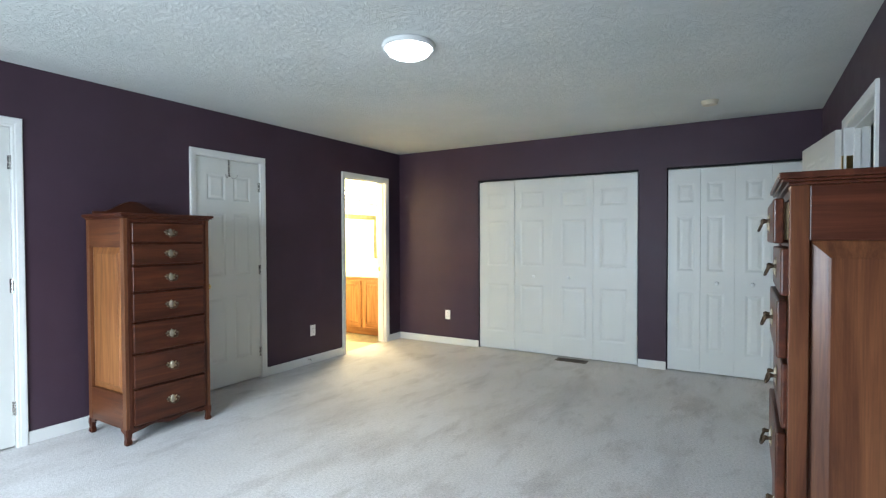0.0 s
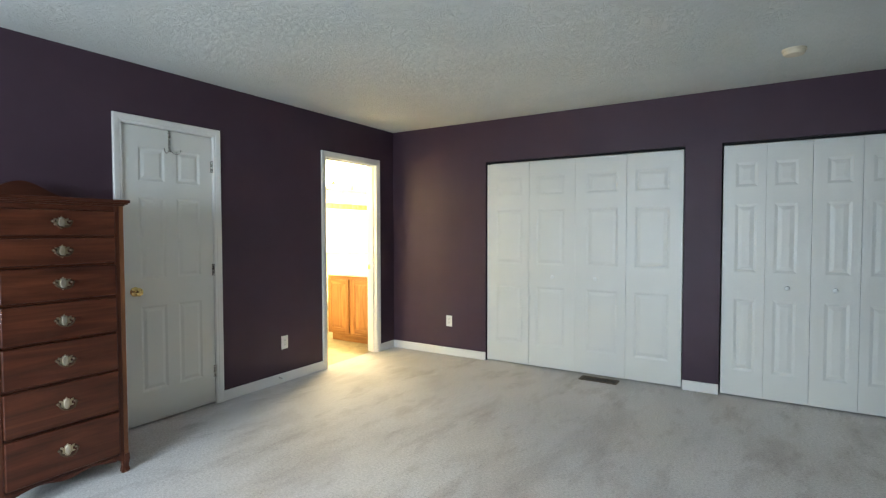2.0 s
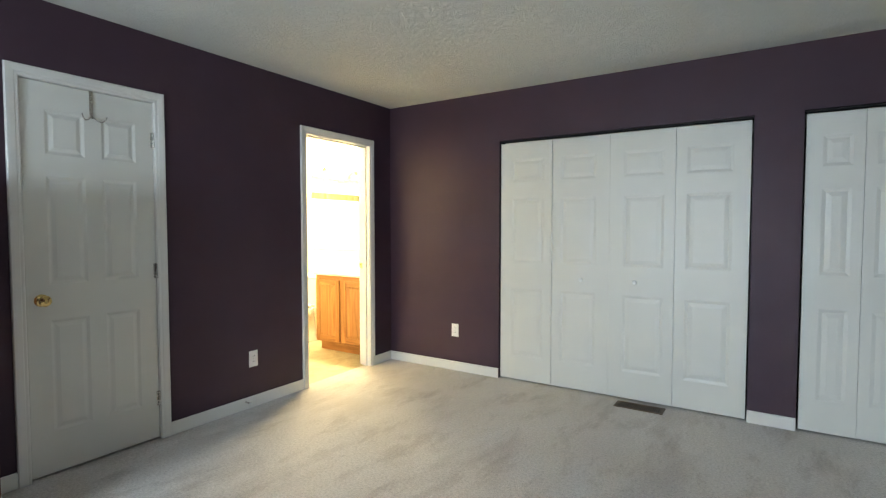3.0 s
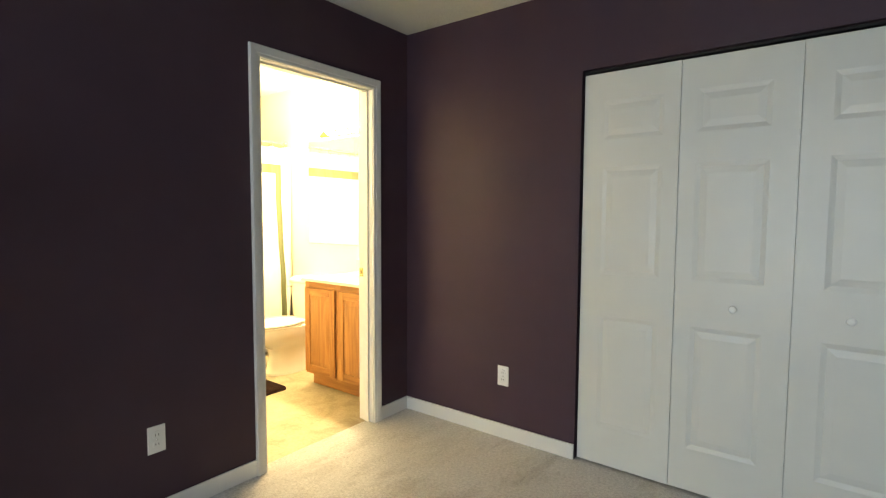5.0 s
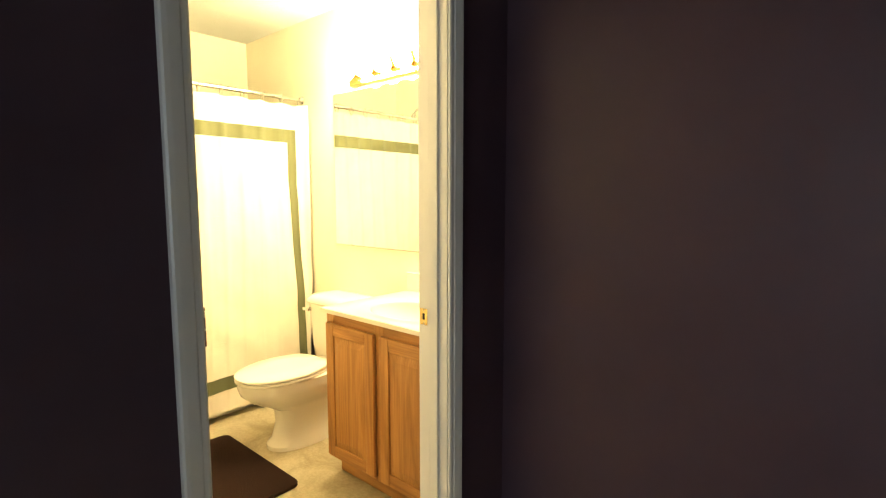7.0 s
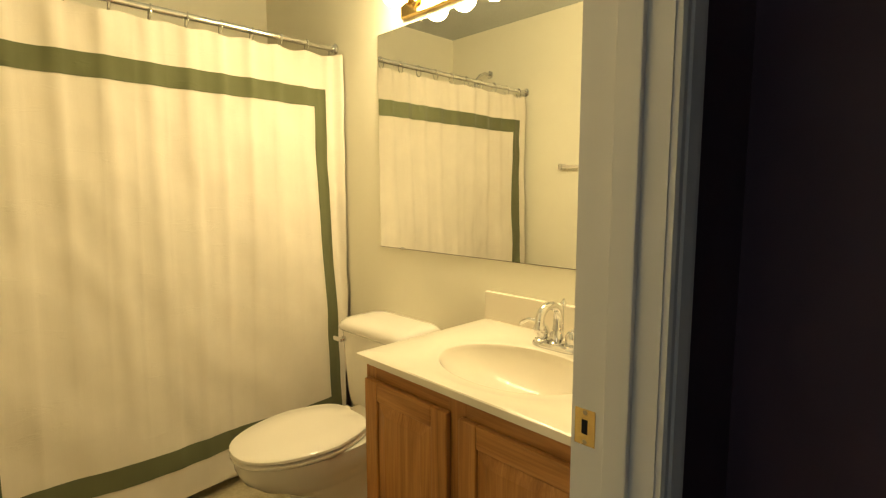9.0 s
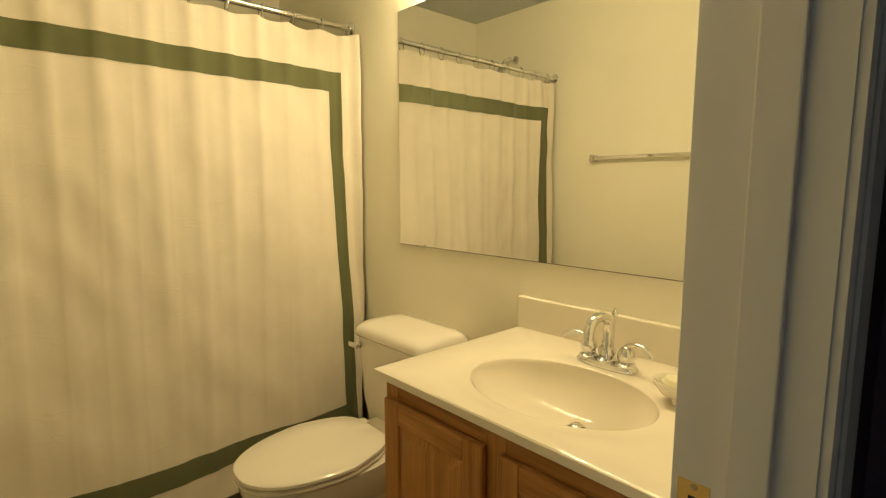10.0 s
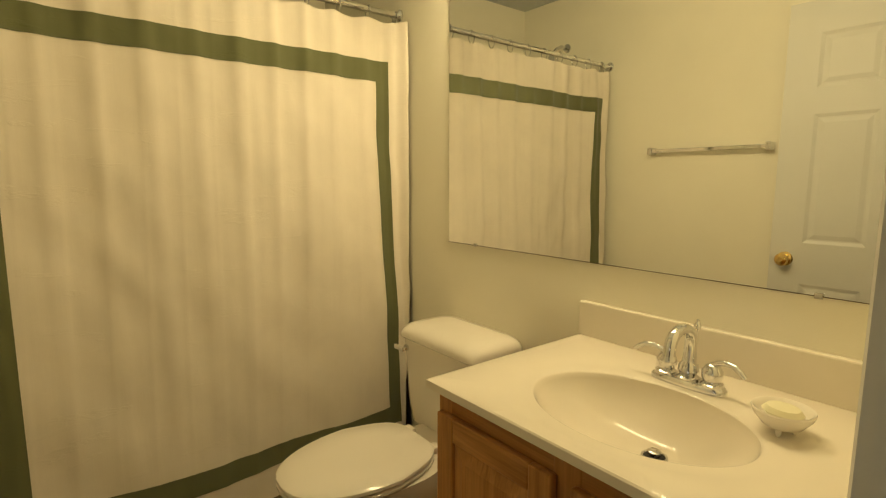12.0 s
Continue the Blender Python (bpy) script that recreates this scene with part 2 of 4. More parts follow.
# ---- structure ----
BATH_DOOR = (-1.070, -0.312)
LINEN_DOOR = (-2.900, -2.248)
LEFT_DOOR = (-4.905, -4.140)
ENTRY = (-2.20, -1.27)
HEAD = 2.04
CLOSET_A = (1.178, 3.012)
CLOSET_B = (3.280, 4.458)
CLOSET_HEAD = 2.022


def wall_with_openings(axis, lo, hi, t0, t1, openings, top=CEIL):
    """Boxes of a straight wall along an axis, between t0 and t1 across it; openings: (from, to, bottom, top)."""
    rows, at = [], lo

    def add(a, b, z0, z1):
        if b - a > 1e-4 and z1 - z0 > 1e-4:
            rows.append((a, b, t0, t1, z0, z1) if axis == "x" else (t0, t1, a, b, z0, z1))
    for a, b, z0, z1 in sorted(openings):
        add(at, a, 0, top)
        add(a, b, 0, z0)
        add(a, b, z1, top)
        at = b
    add(at, hi, 0, top)
    return boxes(*rows)


T = 0.115
structure("wall_west", wall_with_openings("y", SOUTH, 0.0, -0.058, 0, [(*BATH_DOOR, 0, HEAD), (*LINEN_DOOR, 0, HEAD), (*LEFT_DOOR, 0, HEAD)]), PURPLE, "dark purple painted bedroom wall with three doorways")
structure("wall_bath_east", wall_with_openings("y", BATH_S, BATH_N, -T, -0.058, [(*BATH_DOOR, 0, HEAD)]), CREAM, "cream painted bathroom wall beside the doorway")
structure("wall_north", wall_with_openings("x", -0.058, EAST, 0, T, [(*CLOSET_A, 0, CLOSET_HEAD), (*CLOSET_B, 0, CLOSET_HEAD)]), PURPLE, "dark purple painted bedroom wall with two closets")
structure("wall_east", wall_with_openings("y", SOUTH, 0.9, EAST, EAST + T, [(*ENTRY, 0, HEAD)]), PURPLE, "dark purple painted bedroom wall with the entry")
structure("wall_south", wall_with_openings("x", -2.72, 6.2, SOUTH - T, SOUTH, [(a, b, 0.55, 2.05) for a, b in WINDOWS]), PURPLE, "dark purple painted bedroom wall with two windows")
structure("wall_bath_north", boxes((BATH_W, -0.058, BATH_N, BATH_N + T, 0, CEIL)), CREAM, "cream painted bathroom wall behind the mirror")
structure("wall_bath_south", boxes((BATH_W, -T, BATH_S - T, BATH_S, 0, CEIL)), CREAM, "cream painted bathroom wall behind the open door")
structure("wall_bath_west", boxes((BATH_W - T, BATH_W, SOUTH, 1.0, 0, CEIL)), CREAM, "cream painted bathroom wall behind the bathtub")
structure("wall_closet_back", boxes((-0.058, EAST, 0.78, 0.9, 0, CEIL)), HALL, "plain pale wall at the back of the closets")
structure("wall_hall", boxes((5.75, 5.87, SOUTH, 0.9, 0, CEIL), (EAST + T, 5.75, 0.78, 0.9, 0, CEIL)), HALL, "plain pale hall wall beyond the entry")
structure("floor_carpet", boxes((-0.06, 5.75, SOUTH, 0.78, -0.1, 0)), CARPET, "grey beige cut pile carpet with traffic streaks", "carpet")
structure("floor_bath", boxes((BATH_W, -0.06, SOUTH, BATH_N, -0.1, -0.003)), VINYL, "mottled beige sheet vinyl bathroom floor", "floor")
structure("ceiling", boxes((-2.72, 5.87, SOUTH - T, 0.9, CEIL, CEIL + 0.1)), CEILING, "white ceiling with a stomped plaster texture", "ceiling")


def casing_profile(w):
    """Outline of a moulded door casing: across its width from the opening outwards, and its thickness."""
    return [(0, 0), (0, 0.009), (0.006, 0.012), (0.016, 0.012), (0.020, 0.015), (w - 0.014, 0.018), (w - 0.004, 0.018), (w, 0.014), (w, 0)]


def door_frame(name, m, width, head, depth, label, w=0.057, back=True, stop_at=None):
    """Jambs, stops and casing of an opening. Local x runs along the wall from one jamb to the other; the room is towards -y, the wall goes to +depth."""
    th = thing(name, m, label, "door frame", "", "structure")
    jt = 0.004
    for x0, x1 in ((0, jt), (width - jt, width)):
        part("jamb", boxes((x0, x1, -0.001, depth + 0.001, 0, head)), TRIM, th)
    part("head_jamb", boxes((jt, width - jt, -0.001, depth + 0.001, head - jt, head)), TRIM, th)
    if stop_at is not None:
        a, b = stop_at
        for x0, x1 in ((jt, jt + 0.011), (width - jt - 0.011, width - jt)):
            part("door_stop", boxes((x0, x1, a, b, 0, head - jt), bevel=0.002), TRIM, th)
        part("door_stop", boxes((jt + 0.011, width - jt - 0.011, a, b, head - jt - 0.011, head - jt), bevel=0.002), TRIM, th)
    prof = casing_profile(w)
    sides = [(-1, 0.0)] + ([(1, depth)] if back else [])
    for sy, y0 in sides:
        for sx, x0 in ((-1, -0.003 + jt), (1, width + 0.003 - jt)):
            bm = bmesh.new()
            lower = [(x0 + sx * u, y0 + sy * t, 0) for u, t in prof]
            upper = [(x0 + sx * u, y0 + sy * t, head - jt + 0.003 + u) for u, t in prof]
            part("casing", bm_loft(bm, [lower, upper]), TRIM, th)
        bm = bmesh.new()
        z0 = head - jt + 0.003
        a = [(-0.003 + jt - u, y0 + sy * t, z0 + u) for u, t in prof]
        b = [(width + 0.003 - jt + u, y0 + sy * t, z0 + u) for u, t in prof]
        part("head_casing", bm_loft(bm, [a, b]), TRIM, th)
    return th


def west_pose(y0):
    """Pose for things on the west wall, whose local x runs along +y and whose local -y faces the room."""
    return pose(0, y0, 0, 0, 0, 90)


f = door_frame("door_frame_bath", west_pose(BATH_DOOR[0]), BATH_DOOR[1] - BATH_DOOR[0], HEAD, T, "white moulded casing and jambs of the bathroom doorway", stop_at=(0.032, 0.068))
strike = boxes((0.7530, 0.7545, 0.084, 0.1165, 0.908, 0.962), bevel=0.0006)
part("strike_plate", strike, BRASS, f, "brass strike plate")
part("strike_hole", boxes((0.7524, 0.7531, 0.096, 0.105, 0.925, 0.946)), DARK, f, "dark latch hole")
for zz in (0.913, 0.957):
    part("screw", bm_lathe(bmesh.new(), [(0.004, 0), (0.003, 0.001)], (0.7531, 0.1, zz), "-x", 10), OLDBRASS, f)
door_frame("door_frame_linen", west_pose(LINEN_DOOR[0]), LINEN_DOOR[1] - LINEN_DOOR[0], HEAD, T, "white moulded casing of the narrow closed door", back=False)
door_frame("door_frame_west", west_pose(LEFT_DOOR[0]), LEFT_DOOR[1] - LEFT_DOOR[0], HEAD, T, "white moulded casing of the closed side door", back=False)
fe = door_frame("door_frame_entry", pose(EAST, ENTRY[1], 0, 0, 0, -90), ENTRY[1] - ENTRY[0], HEAD, T, "white moulded casing and jambs of the entry", stop_at=(0.04, 0.075))


for hz in (0.25, 1.03, 1.81):
    part("hinge_leaf", boxes((0.004, 0.006, 0.002, 0.036, hz - 0.045, hz + 0.045)), BRASS, fe, "brass hinge leaf")


def baseboard(name, x0, x1, y0, y1):
    structure(name, boxes((x0, x1, y0, y1, 0, 0.083), bevel=0.004), TRIM, "white painted baseboard", "baseboard")


B = 0.012
baseboard("baseboard_1", 0, B, BATH_DOOR[1] + 0.056, -B)
baseboard("baseboard_2", 0, B, LINEN_DOOR[1] + 0.056, BATH_DOOR[0] - 0.056)
baseboard("baseboard_3", 0, B, LEFT_DOOR[1] + 0.056, LINEN_DOOR[0] - 0.056)
baseboard("baseboard_4", 0, B, SOUTH, LEFT_DOOR[0] - 0.056)
baseboard("baseboard_5", 0, CLOSET_A[0], -B, 0)
baseboard("baseboard_6", CLOSET_A[1], CLOSET_B[0], -B, 0)
baseboard("baseboard_7", CLOSET_B[1], EAST, -B, 0)
baseboard("baseboard_8", EAST - B, EAST, ENTRY[1] + 0.056, -B)
baseboard("baseboard_9", EAST - B, EAST, SOUTH, ENTRY[0] - 0.056)


def window(name, x0, x1, z0, z1):
    th = thing(name, pose(x0, SOUTH, z0), "white double hung window with daylight behind it", "window", "", "structure")
    w, h = x1 - x0, z1 - z0
    for r in ((0, 0.05, -0.1, -0.02, 0, h), (w - 0.05, w, -0.1, -0.02, 0, h), (0.05, w - 0.05, -0.1, -0.02, 0, 0.05), (0.05, w - 0.05, -0.1, -0.02, h - 0.05, h), (0.05, w - 0.05, -0.09, -0.03, h / 2 - 0.025, h / 2 + 0.025)):
        part("window_frame", boxes(r, bevel=0.004), TRIM, th)
    part("window_sill", boxes((-0.06, w + 0.06, -0.02, 0.06, -0.03, 0.0), bevel=0.005), TRIM, th)
    for za, zb in ((0.05, h / 2 - 0.025), (h / 2 + 0.025, h - 0.05)):
        p = part("pane", boxes((0.05, w - 0.05, -0.063, -0.058, za, zb)), GLASS, th)
        p.visible_shadow = False


for i, (wx0, wx1) in enumerate(WINDOWS):
    window("window_%d" % (i + 1), wx0, wx1, 0.55, 2.05)
ground = boxes((-60, 60, -90, SOUTH - 0.3, -0.6, -0.5))
structure("ground", ground, paint("lawn", (0.06, 0.10, 0.03), 0.9, 0.3), "green lawn outside the windows", "ground")


# ---- doors ----
def panel_slab(bm_w, bm_h, thick, cells, depth=0.0055, rim=0.014):
    """A moulded slab from (0, 0) to (w, h), front at y = 0, back at y = thick, with sunk fields on both faces."""
    bm = bmesh.new()
    xs = sorted({0.0, bm_w, *[c[0] for c in cells], *[c[1] for c in cells]})
    zs = sorted({0.0, bm_h, *[c[2] for c in cells], *[c[3] for c in cells]})
    sunk = []
    for y, flip in ((0.0, False), (thick, True)):
        grid = {(i, j): bm.verts.new((x, y, z)) for i, x in enumerate(xs) for j, z in enumerate(zs)}
        for i in range(len(xs) - 1):
            for j in range(len(zs) - 1):
                vs = [grid[i, j], grid[i + 1, j], grid[i + 1, j + 1], grid[i, j + 1]]
                fc = bm.faces.new(vs[::-1] if flip else vs)
                cx, cz = (xs[i] + xs[i + 1]) / 2, (zs[j] + zs[j + 1]) / 2
                if any(c[0] < cx < c[1] and c[2] < cz < c[3] for c in cells):
                    sunk.append(fc)
    edge = [e for e in bm.edges if e.is_boundary]
    bmesh.ops.bridge_loops(bm, edges=edge)
    bmesh.ops.inset_individual(bm, faces=sunk, thickness=rim, depth=-depth, use_even_offset=True)
    return bm


def raised_field(x0, x1, z0, z1, y, out=-1, lift=0.0045, s=0.018):
    """The raised middle of a door panel, with sloping edges."""
    bm = bmesh.new()
    lo = [(x0, y, z0), (x1, y, z0), (x1, y, z1), (x0, y, z1)]
    hi = [(x0 + s, y + out * lift, z0 + s), (x1 - s, y + out * lift, z0 + s), (x1 - s, y + out * lift, z1 - s), (x0 + s, y + out * lift, z1 - s)]
    return bm_loft(bm, [lo, hi])


def add_slab(name, parent, w, h, cells, thick=0.035, material=None, both=True):
    material = material or DOOR
    slab = part(name, panel_slab(w, h, thick, cells), material, parent)
    for c in cells:
        g = 0.020
        part("panel", raised_field(c[0] + g, c[1] - g, c[2] + g, c[3] - g, 0.0053, -1), material, slab)
        if both:
            part("panel", raised_field(c[0] + g, c[1] - g, c[2] + g, c[3] - g, thick - 0.0053, 1), material, slab)
    return slab


def knob(parent, x, y, z, out, material, label):
    """A round door knob with its rose, standing out along -y or y."""
    ax = "-y" if out < 0 else "y"
    bm = bm_lathe(bmesh.new(), [(0.032, 0), (0.032, 0.003), (0.026, 0.008), (0.012, 0.012), (0.011, 0.028), (0.020, 0.034), (0.027, 0.043), (0.028, 0.052), (0.023, 0.060), (0.010, 0.064), (0.008, 0.062)], (x, y, z), ax, 24)
    return part("knob", bm, material, parent, label, True)


def six_panels(w, h):
    s, mid = w * 0.155, w * 0.13
    a, b = (s, (w - mid) / 2), ((w + mid) / 2, w - s)
    rows = ((0.215, 0.80), (0.985, 1.545), (1.655, h - 0.135))
    return [(x0, x1, z0, z1) for z0, z1 in rows for x0, x1 in (a, b)]


def hinge(parent, x, y, z, material):
    bm = bmesh.new()
    bm_tube(bm, [(x, y, z - 0.045), (x, y, z + 0.045)], 0.006, 10)
    bm_box(bm, x - 0.016, x + 0.016, y + 0.004, y + 0.0065, z - 0.044, z + 0.044)
    part("hinge", bm, material, parent, "small metal hinge")


def six_panel_door(name, m, w, h, hinge_side, knobs, label, hinge_mat=None, knob_mat=None, hinges=True):
    th = thing(name, m, label, "door", "", "structure")
    add_slab("slab", th, w, h, six_panels(w, h))
    kx = w - 0.062 if hinge_side == 0 else 0.062
    for out in knobs:
        knob(th, kx, 0.0 if out < 0 else 0.035, 0.908, out, knob_mat or BRASS, "round polished brass knob")
    hx = -0.003 if hinge_side == 0 else w + 0.003
    if hinges:
        for z in (0.24, 1.02, 1.80):
            hinge(th, hx, -0.005, z, hinge_mat or NICKEL)
    ex = w if hinge_side == 0 else 0.0
    part("latch_plate", boxes((ex - 0.0005, ex + 0.001, 0.006, 0.029, 0.895, 0.955)), BRASS, th, "brass latch plate")
    return th


linen = six_panel_door("door_linen", west_pose(LINEN_DOOR[0]) @ pose(0.007, 0.006, 0.014), 0.638, 2.018, 1, (-1,), "narrow white six panel door, closed, with brass knob")
six_panel_door("door_west", west_pose(LEFT_DOOR[0]) @ pose(0.007, 0.006, 0.014), 0.751, 2.018, 1, (-1,), "white six panel side door, closed")
six_panel_door("door_bath", pose(-T - 0.018, BATH_DOOR[0] + 0.052, 0.012, 0, 0, 177.6), 0.79, 2.018, 0, (-1, 1), "white six panel bathroom door standing open")
six_panel_door("door_entry", pose(EAST - 0.022, ENTRY[1] + 0.01, 0.012, 0, 0, 97.0), 0.905, 2.018, 0, (1, -1), "white six panel entry door opened back along the wall", BRASS)


def closet_doors(x0, leaf_w, narrow):
    h = 1.982
    rows = ((0.20, 0.775), (0.985, 1.52), (1.655, 1.845))
    for k in range(4):
        if k % 2 == 0:
            th = thing("bifold_door", pose(x0 + k * leaf_w, 0.012, 0.014), "white moulded bifold closet door, closed, with small white knob", "closet door", "bifold closet doors", "structure")
        off = (k % 2) * leaf_w + 0.001
        wide = leaf_w - 0.002
        l, r = (0.085, 0.055) if k % 2 == 0 else (0.055, 0.085)
        if not narrow:
            l, r = (0.10, 0.07) if k % 2 == 0 else (0.07, 0.10)
        slab = part("leaf", panel_slab(wide, h, 0.03, [(l, wide - r, a, b) for a, b in rows], 0.0042, 0.020), DOOR, th)
        slab.location.x = off
        slab.rotation_euler.z = radians(0.35 if k % 2 else -0.35)
        for a, b in rows:
            g = 0.022
            part("panel", raised_field(l + g, wide - r - g, a + g, b - g, 0.0041, -1, 0.0036, 0.028), DOOR, slab)
        if k in (1, 2):
            kx = off + (wide - 0.21 if k == 1 else 0.19) if not narrow else off + wide / 2
            part("knob", bm_lathe(bmesh.new(), [(0.010, 0), (0.009, 0.010), (0.015, 0.016), (0.017, 0.022), (0.013, 0.028), (0.003, 0.030)], (kx, 0, 0.875), "-y", 18), PLASTIC, th, "small white knob", True)


closet_doors(CLOSET_A[0] + 0.011, 0.4535, False)
closet_doors(CLOSET_B[0] + 0.011, 0.2895, True)
# tracks coloured near black to draw the shaded gap above the leaves
for name, (a, b) in (("closet_track", CLOSET_A), ("closet_track", CLOSET_B)):
    tagged(link_mesh(name, boxes((a + 0.002, b - 0.002, 0.026, 0.05, CLOSET_HEAD - 0.012, CLOSET_HEAD - 0.001)), DARK), "track above the bifold doors, gap shade painted dark", "door track", "", "structure")

# hook over the linen door
hk = thing("door_hook", west_pose(LINEN_DOOR[0]) @ pose(0.32, 0, 0), "metal double hook hung over the door top", "hook")
part("strap", boxes((-0.009, 0.009, 0.001, 0.0045, 1.885, 2.0325), (-0.009, 0.009, 0.001, 0.043, 2.0325, 2.0345)), NICKEL, hk)
for s in (-1, 1):
    part("prong", bm_tube(bmesh.new(), [(s * 0.004, 0.0, 1.90), (s * 0.02, -0.012, 1.875), (s * 0.04, -0.026, 1.868), (s * 0.055, -0.035, 1.882), (s * 0.06, -0.038, 1.90)], 0.0035, 8), NICKEL, hk, "", True)

# ---- bedroom things ----


def drawer_pull(parent, z, y):
    """A bat-wing back plate with two posts and a drop bail."""
    plate = [(0, 0.034), (0.005, 0.026), (0.013, 0.024), (0.015, 0.014), (0.022, 0.020), (0.032, 0.022), (0.030, 0.012), (0.022, 0.006), (0.024, -0.004), (0.034, -0.008), (0.028, -0.014), (0.016, -0.014), (0.011, -0.024), (0, -0.032)]
    outline = plate + [(-x, zz) for x, zz in plate[-2:0:-1]]
    p = part("back_plate", bm_prism(bmesh.new(), [(x, z + zz) for x, zz in outline], "y", y - 0.0025, y), OLDBRASS, parent, "aged brass back plate")
    shield = [(0, 0.027), (0.008, 0.020), (0.0125, 0.008), (0.0125, -0.006), (0.008, -0.018), (0, -0.025)]
    shield += [(-x, zz) for x, zz in shield[-2:0:-1]]
    part("boss", bm_loft(bmesh.new(), [[(x * q, y - d, z + zz * q) for x, zz in shield] for q, d in ((1, 0.002), (0.85, 0.006), (0.4, 0.008))]), PALEBRASS, p, "pale brass middle shield", True)
    for s in (-1, 1):
        part("post", bm_lathe(bmesh.new(), [(0.008, 0), (0.005, 0.006), (0.008, 0.018), (0.004, 0.024)], (s * 0.036, y - 0.001, z + 0.006), "-y", 12), BRONZE, p, "dark post", True)
    arc = [(0.038 * math.cos(a), y - 0.018 + 0.012 * math.sin(a), z + 0.006 + 0.030 * math.sin(a)) for a in (-math.pi * k / 12 for k in range(13))]
    part("bail", bm_tube(bmesh.new(), arc, 0.0040, 8), BRONZE, p, "dark bail handle", True)


DRAWERS = ((1.370, 0.128), (1.228, 0.134), (1.068, 0.164), (0.882, 0.184), (0.682, 0.194), (0.466, 0.212), (0.232, 0.232))


def tall_chest(m, label, outs, high, post, rail, field):
    """A tall seven-drawer cherry chest. Local x across the front, front at y = 0, back at y = 0.485."""
    th = thing("chest_of_drawers", m, label, "chest of drawers", "cherry chests")
    hw, dp, top = 0.295, 0.485, 1.462
    # top with a moulded edge, and the gallery behind
    bm = bmesh.new()
    for grow, z0, z1 in ((0.006, top, top + 0.009), (0.018, top + 0.009, top + 0.017), (0.026, top + 0.017, top + 0.034)):
        bm_box(bm, -hw - grow, hw + grow, -grow, dp + 0.004, z0, z1)
    soften(bm, 0.003)
    part("top", bm, CHERRY_X, th, "moulded cherry top")
    n = 40
    arch = [(-0.26, top + 0.034)]
    for k in range(n + 1):
        u = -1 + 2 * k / n
        hgt = 0.028 + 0.078 * (0.5 + 0.5 * math.cos(math.pi * min(1, abs(u) / 0.82)))
        arch.append((0.26 * u, top + 0.034 + hgt))
    arch.append((0.26, top + 0.034))
    part("gallery", bm_prism(bmesh.new(), arch, "y", dp - 0.03, dp - 0.010), CHERRY_X, th, "arched cherry back rail")
    # sides: frame and raised panel, daylight and lip shade put into their colours
    for s in (-1, 1):
        x0, x1 = sorted((s * hw, s * (hw - 0.022)))
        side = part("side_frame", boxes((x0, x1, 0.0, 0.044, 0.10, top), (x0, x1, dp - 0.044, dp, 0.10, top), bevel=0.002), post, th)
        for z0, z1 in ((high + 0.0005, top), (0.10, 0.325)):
            part("side_rail", boxes((x0 + 0.0005, x1 - 0.0005, 0.0435, dp - 0.0435, z0, z1), bevel=0.003), rail, side, "cherry side rail in a shaded tone")
        xo = s * (hw - 0.020)
        bm = bmesh.new()
        rim = 0.046
        fronts, backs, low = 0.0445, dp - 0.0445, 0.3255
        xi = s * (hw - 0.005)

        def ring(x, g):
            return [(x, fronts + g, low + g), (x, backs - g, low + g), (x, backs - g, high - g), (x, fronts + g, high - g)]
        part("side_panel", bm_loft(bm, [ring(s * (hw - 0.021), 0), ring(xo, 0.006), ring(s * (hw - 0.008), rim - 0.006), ring(xi, rim)]), field, side, "raised cherry panel with daylight put into its colour")
    part("back", boxes((-hw + 0.022, hw - 0.022, dp - 0.012, dp - 0.002, 0.10, top)), CHERRY_Z, th)
    # front stiles and rails
    for s in (-1, 1):
        a, b = sorted((s * (hw - 0.0225), s * (hw - 0.046)))
        part("front_stile", boxes((a, b, 0.0, 0.03, 0.10, top), bevel=0.002), CHERRY_Z, th)
    edges = [top] + [z for c, h in DRAWERS for z in (c + h / 2, c - h / 2)] + [0.10]
    for k in range(0, len(edges), 2):
        part("front_rail", boxes((-hw + 0.046, hw - 0.046, 0.006, 0.03, edges[k + 1] + 0.002, edges[k] - 0.001)), CHERRY_X, th)
    # drawers with lipped fronts
    for (c, h), out in zip(DRAWERS, outs):
        fw = hw - 0.0475
        bm = boxes((-fw, fw, -0.014 - out, 0.012 - out, c - h / 2 + 0.001, c + h / 2 - 0.001))
        soften(bm, 0.006, 3)
        dr = part("drawer", bm, CHERRY_X, th, "slightly open cherry drawer" if out > 0.01 else "")
        if out > 0.01:
            part("drawer_box", boxes((-fw + 0.02, fw - 0.02, 0.004 - out, 0.38 - out, c - h / 2 + 0.012, c + h / 2 - 0.012)), RAWWOOD, dr, "pale raw wood drawer side")
        drawer_pull(dr, c, -0.014 - out)
    # shaped base rails and bracket feet
    for s in (-1, 1):
        for fy in (0.0, dp):
            sy = 1 if fy == 0 else -1
            prof = [(0.0, 0.0), (0.034, 0.0), (0.038, 0.012), (0.030, 0.040), (0.036, 0.070), (0.075, 0.088), (0.075, 0.104), (-0.004, 0.104), (-0.006, 0.07), (0.002, 0.035), (-0.006, 0.012)]
            bm = bmesh.new()
            bm_prism(bm, [(s * (hw - u), z) for u, z in prof], "y", fy, fy + sy * 0.022)
            bm_prism(bm, [(fy + sy * (u + 0.001), z) for u, z in prof], "x", s * (hw - 0.001), s * (hw - 0.023))
            part("foot", bm, CHERRY_Z, th, "shaped bracket foot")
    n = 24
